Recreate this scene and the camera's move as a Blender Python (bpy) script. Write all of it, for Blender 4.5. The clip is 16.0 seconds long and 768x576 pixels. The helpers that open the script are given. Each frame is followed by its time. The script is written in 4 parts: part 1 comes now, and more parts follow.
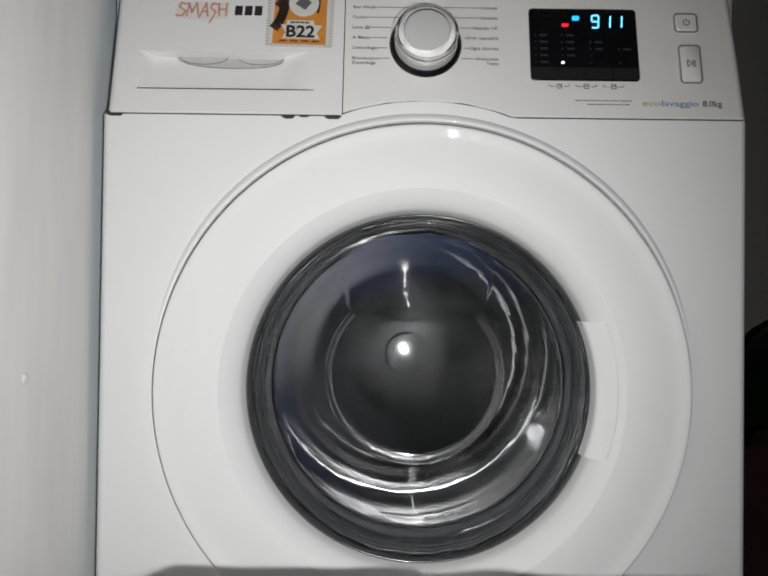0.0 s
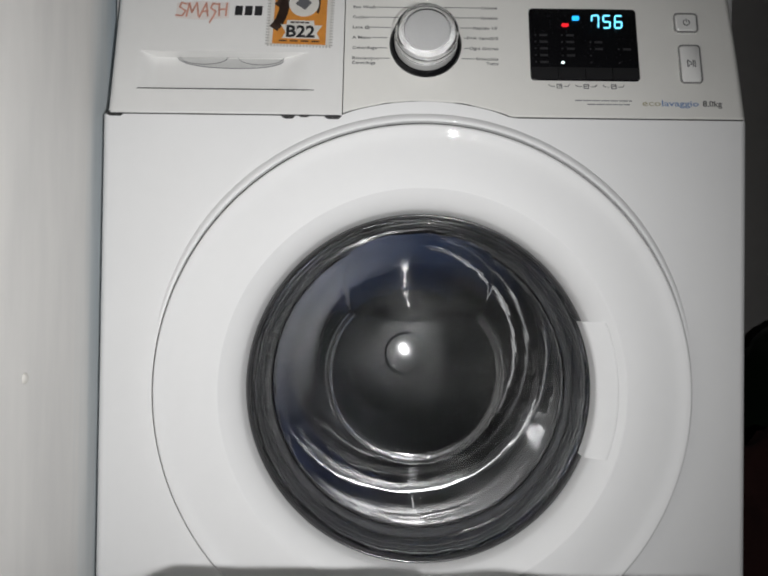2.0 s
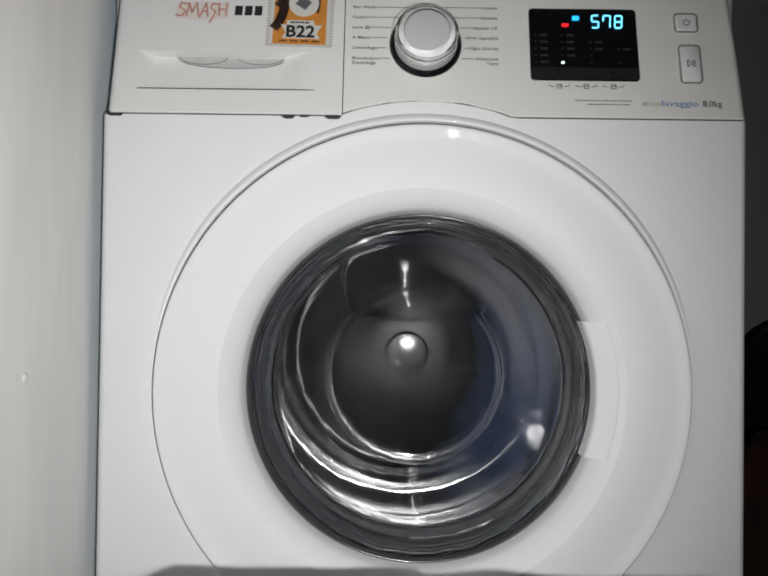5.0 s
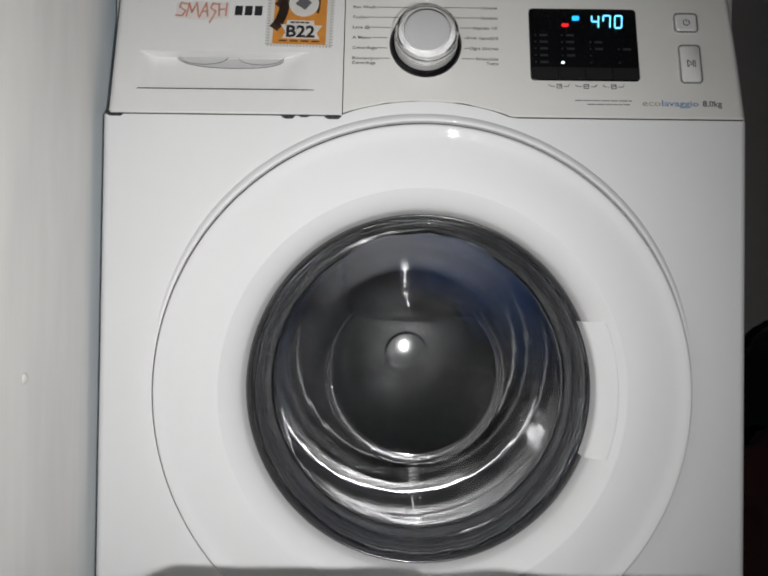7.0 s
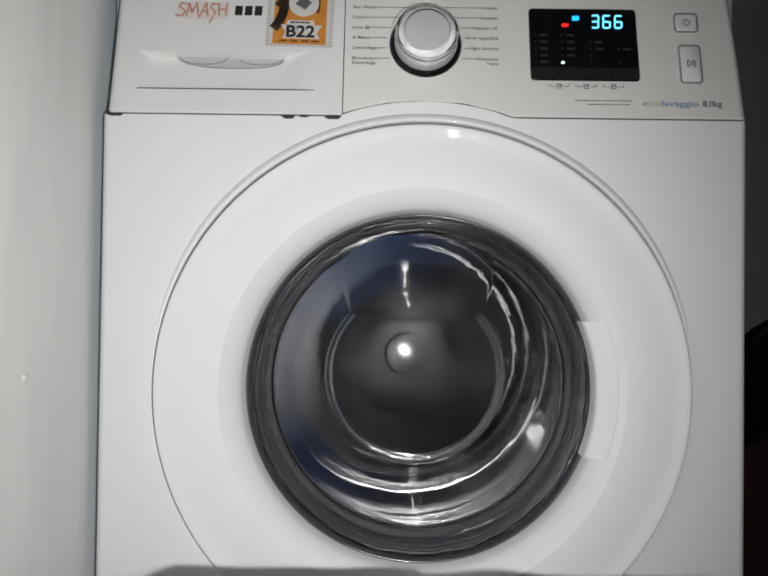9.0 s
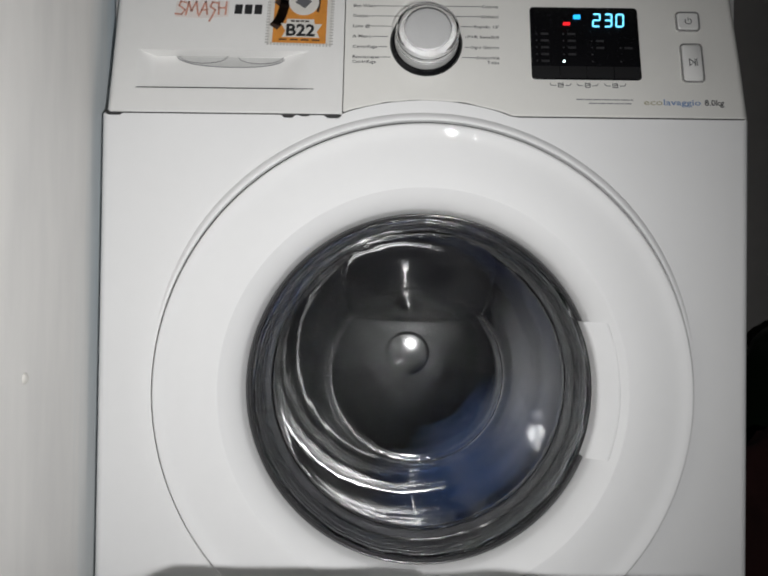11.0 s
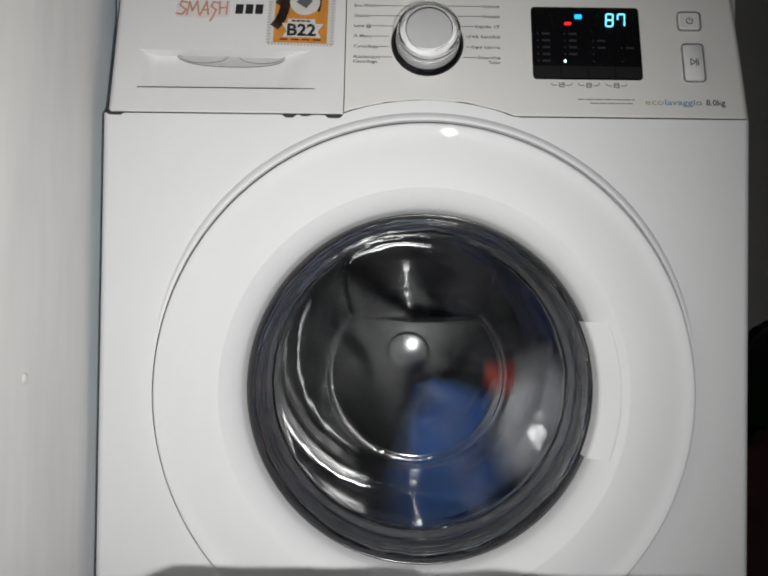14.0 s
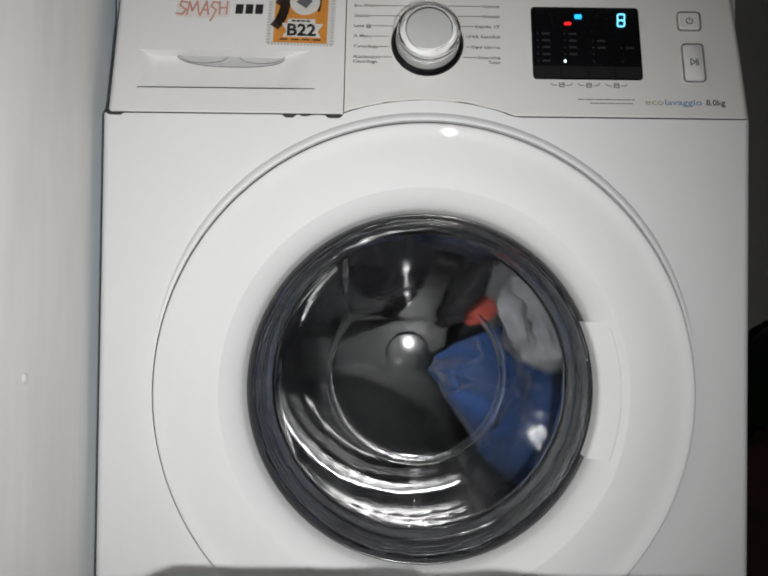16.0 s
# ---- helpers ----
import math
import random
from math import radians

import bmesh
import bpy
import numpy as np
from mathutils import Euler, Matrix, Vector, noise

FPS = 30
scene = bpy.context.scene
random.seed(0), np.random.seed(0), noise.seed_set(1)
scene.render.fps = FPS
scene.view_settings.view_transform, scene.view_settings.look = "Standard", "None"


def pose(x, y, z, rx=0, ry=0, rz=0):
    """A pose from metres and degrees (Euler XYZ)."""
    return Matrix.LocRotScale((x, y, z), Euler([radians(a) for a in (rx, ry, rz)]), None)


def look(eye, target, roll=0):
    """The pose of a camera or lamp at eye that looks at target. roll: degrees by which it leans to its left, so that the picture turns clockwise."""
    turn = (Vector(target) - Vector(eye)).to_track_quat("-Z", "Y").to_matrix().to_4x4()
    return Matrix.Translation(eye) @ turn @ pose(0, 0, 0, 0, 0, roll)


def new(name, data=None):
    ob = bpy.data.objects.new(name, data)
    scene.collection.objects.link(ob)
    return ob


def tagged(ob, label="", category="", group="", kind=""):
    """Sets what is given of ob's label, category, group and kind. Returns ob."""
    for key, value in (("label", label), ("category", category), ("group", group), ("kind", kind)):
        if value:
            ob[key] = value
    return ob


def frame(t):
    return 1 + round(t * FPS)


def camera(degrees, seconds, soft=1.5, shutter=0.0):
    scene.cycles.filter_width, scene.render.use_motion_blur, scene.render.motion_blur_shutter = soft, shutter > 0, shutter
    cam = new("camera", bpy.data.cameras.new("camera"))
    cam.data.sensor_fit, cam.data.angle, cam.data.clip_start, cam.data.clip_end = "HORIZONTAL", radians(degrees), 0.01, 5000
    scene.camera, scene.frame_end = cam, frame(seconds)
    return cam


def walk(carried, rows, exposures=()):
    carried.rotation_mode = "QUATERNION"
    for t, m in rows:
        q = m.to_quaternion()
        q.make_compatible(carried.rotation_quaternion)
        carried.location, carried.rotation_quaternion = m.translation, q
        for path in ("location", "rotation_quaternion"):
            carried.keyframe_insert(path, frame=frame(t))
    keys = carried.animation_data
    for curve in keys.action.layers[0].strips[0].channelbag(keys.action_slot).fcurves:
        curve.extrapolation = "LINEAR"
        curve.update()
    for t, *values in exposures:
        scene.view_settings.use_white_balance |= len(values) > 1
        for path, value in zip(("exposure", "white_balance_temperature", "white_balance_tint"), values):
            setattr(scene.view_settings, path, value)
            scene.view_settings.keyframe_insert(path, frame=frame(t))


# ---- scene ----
cam = camera(62, 16.0, soft=2.0, shutter=1.0)
EYE = (-0.0364, -0.594, 0.520)
CAM_POSE = look(EYE, (-0.0364, 0.406, 0.5331), roll=0.705)
walk(cam, [(0.0, CAM_POSE), (16.0, CAM_POSE)], exposures=[(0.0, 0.0), (16.0, 0.0)])

# ---- light: a phone torch in a dark utility room ----
world = bpy.data.worlds.new("dark_room")
scene.world = world
world.use_nodes = True
world.node_tree.nodes["Background"].inputs[0].default_value = (0.9, 0.95, 1.0, 1)
world.node_tree.nodes["Background"].inputs[1].default_value = 0.02
# the flash has two diodes side by side, the second one weaker
for name, energy, x in (("torch", 10.3, 0.053), ("torch_second_diode", 1.9, 0.068)):
    lamp = bpy.data.lights.new(name, "SPOT")
    lamp.energy = energy
    lamp.color = (1.0, 1.0, 1.0)
    lamp.shadow_soft_size = 0.0028 if energy > 5 else 0.0018
    lamp.spot_size = radians(165)
    lamp.spot_blend = 1.0
    new(name, lamp).matrix_world = look((x, -0.592, 0.505), (x - 0.69, 0.4, 0.46))

DOOR_Z = 0.432          # height of the door's and the drum's axis
SEAM_Z = 0.6876         # seam between body and control panel
SLANT = 10.7            # the panel leans back
PANEL = Matrix.Translation((0, 0, SEAM_Z)) @ pose(0, 0, 0, 90 - SLANT)
# in the panel's own space x runs across, y up the slope and z out of it


# ---- materials ----
def mat(name, color, rough=0.5, metal=0.0, vary=0.06, scale=20.0, bump=0.0, bump_scale=200.0, coat=0.0, stretch=(1, 1, 1),
        hue=None, sheen=0.0, spec=0.5, coat_rough=0.04):
    """A surface with two scales of variation in colour and gloss and a fine relief."""
    m = bpy.data.materials.new(name)
    m.use_nodes = True
    nt = m.node_tree
    b = nt.nodes["Principled BSDF"]
    b.inputs["Roughness"].default_value = rough
    b.inputs["Metallic"].default_value = metal
    b.inputs["Coat Weight"].default_value = coat
    b.inputs["Coat Roughness"].default_value = coat_rough
    b.inputs["Sheen Weight"].default_value = sheen
    b.inputs["Specular IOR Level"].default_value = spec
    co = nt.nodes.new("ShaderNodeTexCoord")
    mp = nt.nodes.new("ShaderNodeMapping")
    mp.inputs["Scale"].default_value = stretch
    nt.links.new(co.outputs["Object"], mp.inputs[0])
    n1 = nt.nodes.new("ShaderNodeTexNoise")
    n1.inputs["Scale"].default_value, n1.inputs["Detail"].default_value = scale, 4
    n2 = nt.nodes.new("ShaderNodeTexNoise")
    n2.inputs["Scale"].default_value, n2.inputs["Detail"].default_value = scale * 9, 3
    for n in (n1, n2):
        nt.links.new(mp.outputs[0], n.inputs["Vector"])
    mix = nt.nodes.new("ShaderNodeMix")
    mix.inputs[0].default_value = 0.35
    nt.links.new(n1.outputs["Fac"], mix.inputs[2])
    nt.links.new(n2.outputs["Fac"], mix.inputs[3])
    ramp = nt.nodes.new("ShaderNodeValToRGB")
    c2 = hue or color
    ramp.color_ramp.elements[0].position, ramp.color_ramp.elements[1].position = 0.3, 0.7
    ramp.color_ramp.elements[0].color = (*[max(0, c * (1 - vary)) for c in c2], 1)
    ramp.color_ramp.elements[1].color = (*[min(1, c * (1 + vary)) for c in color], 1)
    nt.links.new(mix.outputs[0], ramp.inputs[0])
    nt.links.new(ramp.outputs[0], b.inputs["Base Color"])
    mr = nt.nodes.new("ShaderNodeMapRange")
    mr.inputs[3].default_value, mr.inputs[4].default_value = rough * 0.8, min(1, rough * 1.25)
    nt.links.new(n2.outputs["Fac"], mr.inputs[0])
    nt.links.new(mr.outputs[0], b.inputs["Roughness"])
    if bump:
        n3 = nt.nodes.new("ShaderNodeTexNoise")
        n3.inputs["Scale"].default_value, n3.inputs["Detail"].default_value = bump_scale, 5
        nt.links.new(mp.outputs[0], n3.inputs["Vector"])
        bp = nt.nodes.new("ShaderNodeBump")
        bp.inputs["Strength"].default_value, bp.inputs["Distance"].default_value = bump, 0.002
        nt.links.new(n3.outputs["Fac"], bp.inputs["Height"])
        nt.links.new(bp.outputs[0], b.inputs["Normal"])
    return m


def glow(name, color, strength):
    m = bpy.data.materials.new(name)
    m.use_nodes = True
    b = m.node_tree.nodes["Principled BSDF"]
    b.inputs["Base Color"].default_value = (*color, 1)
    b.inputs["Emission Color"].default_value = (*color, 1)
    b.inputs["Emission Strength"].default_value = strength
    return m


def clear_glass(name, tint, rough):
    m = bpy.data.materials.new(name)
    m.use_nodes = True
    b = m.node_tree.nodes["Principled BSDF"]
    b.inputs["Base Color"].default_value = (*tint, 1)
    b.inputs["Transmission Weight"].default_value = 1.0
    b.inputs["Roughness"].default_value = rough
    b.inputs["IOR"].default_value = 1.5
    b.inputs["Coat Weight"].default_value = 0.6
    b.inputs["Coat Roughness"].default_value = 0.065
    # faint moulding ripples that run round the axis
    nt = m.node_tree
    co = nt.nodes.new("ShaderNodeTexCoord")
    sp = nt.nodes.new("ShaderNodeSeparateXYZ")
    nt.links.new(co.outputs["Object"], sp.inputs[0])
    flat = nt.nodes.new("ShaderNodeCombineXYZ")
    nt.links.new(sp.outputs["X"], flat.inputs[0])
    nt.links.new(sp.outputs["Z"], flat.inputs[1])
    rad = nt.nodes.new("ShaderNodeVectorMath")
    rad.operation = "LENGTH"
    nt.links.new(flat.outputs[0], rad.inputs[0])
    ripple = nt.nodes.new("ShaderNodeCombineXYZ")
    nt.links.new(rad.outputs["Value"], ripple.inputs[0])
    nt.links.new(sp.outputs["Y"], ripple.inputs[1])
    mul = nt.nodes.new("ShaderNodeVectorMath")
    mul.operation = "MULTIPLY"
    mul.inputs[1].default_value = (75, 75, 1)
    nt.links.new(ripple.outputs[0], mul.inputs[0])
    wav = nt.nodes.new("ShaderNodeVectorMath")
    wav.operation = "MULTIPLY_ADD"
    wav.inputs[1].default_value = (9, 9, 9)
    nt.links.new(co.outputs["Object"], wav.inputs[0])
    nt.links.new(mul.outputs[0], wav.inputs[2])
    n = nt.nodes.new("ShaderNodeTexNoise")
    n.inputs["Scale"].default_value, n.inputs["Detail"].default_value = 1.0, 1
    bp = nt.nodes.new("ShaderNodeBump")
    bp.inputs["Strength"].default_value, bp.inputs["Distance"].default_value = 0.03, 0.003
    nt.links.new(wav.outputs[0], n.inputs["Vector"])
    m.node_tree.links.new(n.outputs["Fac"], bp.inputs["Height"])
    m.node_tree.links.new(bp.outputs[0], b.inputs["Normal"])
    m.node_tree.links.new(bp.outputs[0], b.inputs["Coat Normal"])
    return m


WHITE = mat("white_enamel", (0.80, 0.80, 0.80), 0.5, vary=0.015, scale=6, coat=0.35, spec=0.2, bump=0.006, bump_scale=300, coat_rough=0.015)
DOORWHITE = mat("white_door_plastic", (0.80, 0.80, 0.80), 0.5, vary=0.015, scale=8, coat=0.4, spec=0.12, bump=0.004, bump_scale=250, coat_rough=0.012)
PANELWHITE = mat("white_panel_plastic", (0.80, 0.795, 0.78), 0.33, vary=0.025, scale=9, coat=0.2, bump=0.03, bump_scale=500)
PANELCREAM = mat("off_white_panel_plastic", (0.80, 0.79, 0.755), 0.33, vary=0.025, scale=9, coat=0.2, bump=0.03, bump_scale=500)
# grey that stands for shade in the white drawer's finger hollow
HOLLOWSHADE = mat("hollow_shade_grey", (0.52, 0.52, 0.51), 0.4, vary=0.06, scale=60)
DARKGAP = mat("dark_gap", (0.03, 0.03, 0.03), 0.7)
TRIM = mat("smoked_trim", (0.060, 0.060, 0.062), 0.13, vary=0.2, scale=30, coat=0.8, bump=0.16, bump_scale=26)
RUBBER = mat("grey_rubber", (0.055, 0.055, 0.057), 0.36, vary=0.15, scale=25, bump=0.15, bump_scale=120)
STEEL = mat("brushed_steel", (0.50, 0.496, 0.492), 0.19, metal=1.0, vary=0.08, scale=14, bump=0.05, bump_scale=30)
# the drum back's dimness is put into its colour: same steel, darker
STEELSHADED = mat("satin_steel_shaded", (0.19, 0.188, 0.186), 0.22, metal=1.0, vary=0.12, scale=12, bump=0.05, bump_scale=70)
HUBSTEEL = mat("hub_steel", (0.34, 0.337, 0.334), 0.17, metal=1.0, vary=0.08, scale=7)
LIFTER = mat("grey_lifter_plastic", (0.05, 0.05, 0.053), 0.4, vary=0.15, scale=20)
CHROME = mat("chrome", (0.72, 0.72, 0.72), 0.1, metal=1.0, vary=0.04, scale=30)
RIMSTEEL = mat("rim_chrome", (0.40, 0.395, 0.39), 0.25, metal=0.35, vary=0.2, scale=90, coat=0.5)
DIALEDGE = mat("dial_edge_plastic", (0.10, 0.10, 0.10), 0.15, vary=0.05, scale=30, coat=0.5)
SKIRTWHITE = mat("dial_skirt_plastic", (0.46, 0.46, 0.455), 0.45, vary=0.03, scale=40)
DIALFACE = mat("dial_face", (0.60, 0.60, 0.60), 0.3, vary=0.03, scale=40, coat=0.2)
BLACKGLASS = mat("black_display", (0.006, 0.006, 0.007), 0.25, vary=0.1, scale=30, spec=0.25)
TOUCH = mat("touch_field", (0.018, 0.018, 0.019), 0.4, vary=0.1, scale=60, spec=0.3)
DIM = mat("dim_print", (0.028, 0.028, 0.03), 0.5)
INK = mat("grey_ink", (0.06, 0.06, 0.064), 0.5, vary=0.15, scale=400)
PALEINK = mat("pale_ink", (0.20, 0.20, 0.21), 0.5)
BLACKINK = mat("black_ink", (0.02, 0.02, 0.022), 0.5)
REDINK = mat("red_marker", (0.60, 0.30, 0.23), 0.6, vary=0.3, scale=150)
PINK = mat("faded_pink_marker", (0.735, 0.665, 0.63), 0.5, vary=0.05, scale=120, hue=(0.74, 0.70, 0.67))
TEETH = mat("perforation_grey", (0.46, 0.455, 0.44), 0.6)
ORANGE = mat("orange_print", (0.62, 0.25, 0.045), 0.45, vary=0.15, scale=120)
BROWN = mat("brown_print", (0.05, 0.03, 0.022), 0.5, vary=0.2, scale=150)
PAPER = mat("sticker_paper", (0.66, 0.64, 0.60), 0.5, vary=0.06, scale=120)
SLATE = mat("slate_print", (0.12, 0.12, 0.13), 0.5)
ECO_A = mat("eco_print_a", (0.45, 0.42, 0.30), 0.5, vary=0.2, scale=200)
ECO_B = mat("eco_print_b", (0.18, 0.28, 0.48), 0.5, vary=0.15, scale=200)
DIGIT = glow("digit_glow", (0.17, 0.68, 1.0), 1.6)
BLUEICON = glow("icon_glow", (0.02, 0.42, 0.95), 1.3)
REDLED = glow("red_glow", (1.0, 0.02, 0.03), 0.75)
WHITELED = glow("white_glow", (0.75, 1.0, 1.0), 2.2)
CLEARCAP = clear_glass("clear_cap_plastic", (0.97, 0.97, 0.97), 0.02)
GLASS = clear_glass("door_glass", (0.88, 0.895, 0.91), 0.0)
WALLPAINT = mat("pale_wall_paint", (0.735, 0.72, 0.695), 0.42, vary=0.085, scale=3.0, bump=0.12, bump_scale=30, stretch=(1, 2.2, 0.35),
                hue=(0.69, 0.68, 0.665))
nt = WALLPAINT.node_tree
sep = nt.nodes.new("ShaderNodeSeparateXYZ")
tc = nt.nodes.new("ShaderNodeTexCoord")
nt.links.new(tc.outputs["Object"], sep.inputs[0])
streak_map = nt.nodes.new("ShaderNodeMapping")
streak_map.inputs["Scale"].default_value = (1, 40, 1.6)
nt.links.new(tc.outputs["Object"], streak_map.inputs[0])
streak_noise = nt.nodes.new("ShaderNodeTexNoise")
streak_noise.inputs["Scale"].default_value = 1.0
nt.links.new(streak_map.outputs[0], streak_noise.inputs["Vector"])
wob = nt.nodes.new("ShaderNodeMath")
wob.operation = "MULTIPLY_ADD"
wob.inputs[1].default_value = 0.14
nt.links.new(streak_noise.outputs["Fac"], wob.inputs[0])
nt.links.new(sep.outputs["Y"], wob.inputs[2])
band = nt.nodes.new("ShaderNodeMapRange")
band.inputs[1].default_value, band.inputs[2].default_value = 0.03, 0.10
nt.links.new(wob.outputs[0], band.inputs[0])
bluish = nt.nodes.new("ShaderNodeMix")
bluish.data_type = "RGBA"
bluish.inputs[7].default_value = (0.485, 0.545, 0.58, 1)
paint = nt.nodes["Principled BSDF"].inputs["Base Color"].links[0].from_socket
nt.links.new(band.outputs[0], bluish.inputs[0])
nt.links.new(paint, bluish.inputs[6])
nt.links.new(bluish.outputs[2], nt.nodes["Principled BSDF"].inputs["Base Color"])
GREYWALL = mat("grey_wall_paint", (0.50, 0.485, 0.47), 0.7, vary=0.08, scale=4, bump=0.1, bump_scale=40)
# unseen walls and the floor are coloured dark to cut bounced light
DARKWALL = mat("bounce_cutting_wall", (0.08, 0.08, 0.08), 0.7, vary=0.08, scale=4, bump=0.1, bump_scale=40)
FLOORTILE = mat("floor_tile", (0.10, 0.095, 0.09), 0.4, vary=0.1, scale=6)
CEILING = mat("ceiling_paint", (0.25, 0.25, 0.245), 0.8, vary=0.05, scale=4)
BLUECLOTH = mat("blue_cotton", (0.008, 0.042, 0.15), 0.85, vary=0.3, scale=25, bump=0.5, bump_scale=300, sheen=0.2)
REDCLOTH = mat("red_cotton", (0.26, 0.035, 0.02), 0.8, vary=0.25, scale=30, bump=0.4, bump_scale=300)
GREYCLOTH = mat("grey_white_cotton", (0.25, 0.25, 0.262), 0.85, vary=0.6, scale=22, bump=0.5, bump_scale=250, sheen=0.2)
BLACKCLOTH = mat("black_cotton", (0.010, 0.010, 0.013), 0.9, vary=0.3, scale=25, bump=0.5, bump_scale=250)
DEEPBLUECLOTH = mat("deep_blue_cotton", (0.010, 0.022, 0.075), 0.85, vary=0.35, scale=20, bump=0.5, bump_scale=250)
NAVYCLOTH = mat("navy_cotton", (0.010, 0.018, 0.055), 0.9, vary=0.3, scale=25, bump=0.5, bump_scale=250)
DARKTOWEL = mat("charcoal_towel", (0.04, 0.04, 0.042), 0.95, vary=0.3, scale=40, bump=0.6, bump_scale=400)
GREENBAG = mat("dark_green_plastic", (0.006, 0.016, 0.007), 0.5, vary=0.3, scale=15)
REDBAG = mat("dark_red_cloth", (0.028, 0.005, 0.004), 0.8, vary=0.3, scale=20)


# ---- mesh helpers ----
def part(name, bm, material, parent=None, label="", m=None, smooth=True):
    me = bpy.data.meshes.new(name)
    bmesh.ops.recalc_face_normals(bm, faces=bm.faces)
    bm.to_mesh(me)
    bm.free()
    me.materials.append(material)
    if smooth:
        me.shade_smooth()
        me.set_sharp_from_angle(angle=radians(38))
    ob = new(name, me)
    if parent:
        ob.parent = parent
    if m is not None:
        ob.matrix_local = m
    return tagged(ob, label)


def thing(name, label, category, m=None, group=""):
    ob = new(name)
    ob.empty_display_size = 0.05
    if m is not None:
        ob.matrix_local = m
    return tagged(ob, label, category, group)


def revolve(profile, segs=128, a0=0.0, a1=360.0, closed=False):
    """Turn (radius, y) points about the y axis."""
    bm = bmesh.new()
    full = abs(a1 - a0) >= 359.9
    n = segs if full else segs + 1
    rings = []
    for i in range(n):
        a = radians(a0 + (a1 - a0) * i / segs)
        rings.append([bm.verts.new((r * math.cos(a), y, r * math.sin(a))) for r, y in profile])
    k = len(profile)
    for i in range(segs):
        p, q = rings[i], rings[(i + 1) % n]
        for j in range(k if closed else k - 1):
            f = [p[j], p[(j + 1) % k], q[(j + 1) % k], q[j]]
            bm.faces.new(f)
    if not full and closed:
        bm.faces.new(rings[0])
        bm.faces.new(rings[-1])
    bmesh.ops.remove_doubles(bm, verts=bm.verts, dist=1e-6)
    return bm


def arc_points(p0, p1, p2, n=6):
    """A quadratic bend from p0 to p2 drawn towards p1."""
    out = []
    for i in range(n + 1):
        t = i / n
        out.append(tuple((1 - t) ** 2 * a + 2 * t * (1 - t) * b + t * t * c for a, b, c in zip(p0, p1, p2)))
    return out


def rounded_rect(w, h, r, n=5):
    pts = []
    for cx, cy, a in ((w / 2 - r, h / 2 - r, 0), (-w / 2 + r, h / 2 - r, 90), (-w / 2 + r, -h / 2 + r, 180), (w / 2 - r, -h / 2 + r, 270)):
        for i in range(n + 1):
            b = radians(a + 90 * i / n)
            pts.append((cx + r * math.cos(b), cy + r * math.sin(b)))
    return pts


def plate(points, z0, z1, bevel=0.0):
    """A slab over a flat outline, from z0 to z1, its top edge bevelled."""
    bm = bmesh.new()
    lo = [bm.verts.new((x, y, z0)) for x, y in points]
    cx = sum(p[0] for p in points) / len(points)
    cy = sum(p[1] for p in points) / len(points)
    if bevel:
        mid = [bm.verts.new((x, y, z1 - bevel)) for x, y in points]
        w = max(abs(p[0] - cx) for p in points)
        h = max(abs(p[1] - cy) for p in points)
        hi = [bm.verts.new((cx + (x - cx) * (1 - bevel / w), cy + (y - cy) * (1 - bevel / h), z1)) for x, y in points]
        levels = [lo, mid, hi]
    else:
        levels = [lo, [bm.verts.new((x, y, z1)) for x, y in points]]
    for a, b in zip(levels, levels[1:]):
        for i in range(len(a)):
            j = (i + 1) % len(a)
            bm.faces.new((a[i], a[j], b[j], b[i]))
    bm.faces.new(levels[-1])
    bm.faces.new(lo[::-1])
    return bm


def frame_ring(outer, inner, z0, z1):
    """A raised outline between two loops of equal length."""
    bm = bmesh.new()
    loops = [[bm.verts.new((x, y, z)) for x, y in pts] for pts, z in ((outer, z0), (outer, z1), (inner, z1), (inner, z0))]
    for a, b in zip(loops, loops[1:] + loops[:1]):
        for i in range(len(a)):
            j = (i + 1) % len(a)
            bm.faces.new((a[i], a[j], b[j], b[i]))
    return bm


def stroke(points, width, z0, z1, bm=None):
    """A flat pen stroke along a line of points."""
    bm = bm or bmesh.new()
    for (xa, ya), (xb, yb) in zip(points, points[1:]):
        d = Vector((xb - xa, yb - ya))
        if d.length < 1e-7:
            continue
        n = Vector((-d.y, d.x)).normalized() * width / 2
        e = d.normalized() * width * 0.3
        quad = [(xa - e.x + n.x, ya - e.y + n.y), (xa - e.x - n.x, ya - e.y - n.y), (xb + e.x - n.x, yb + e.y - n.y), (xb + e.x + n.x, yb + e.y + n.y)]
        lo = [bm.verts.new((x, y, z0)) for x, y in quad]
        hi = [bm.verts.new((x, y, z1)) for x, y in quad]
        for i in range(4):
            j = (i + 1) % 4
            bm.faces.new((lo[i], lo[j], hi[j], hi[i]))
        bm.faces.new(hi)
    return bm


def box(x0, x1, y0, y1, z0, z1, bevel=0.0, segs=2):
    bm = bmesh.new()
    bmesh.ops.create_cube(bm, size=1)
    bmesh.ops.scale(bm, vec=(x1 - x0, y1 - y0, z1 - z0), verts=bm.verts)
    bmesh.ops.translate(bm, vec=((x0 + x1) / 2, (y0 + y1) / 2, (z0 + z1) / 2), verts=bm.verts)
    if bevel:
        bmesh.ops.bevel(bm, geom=bm.edges[:], offset=bevel, segments=segs, affect="EDGES", profile=0.5)
    return bm


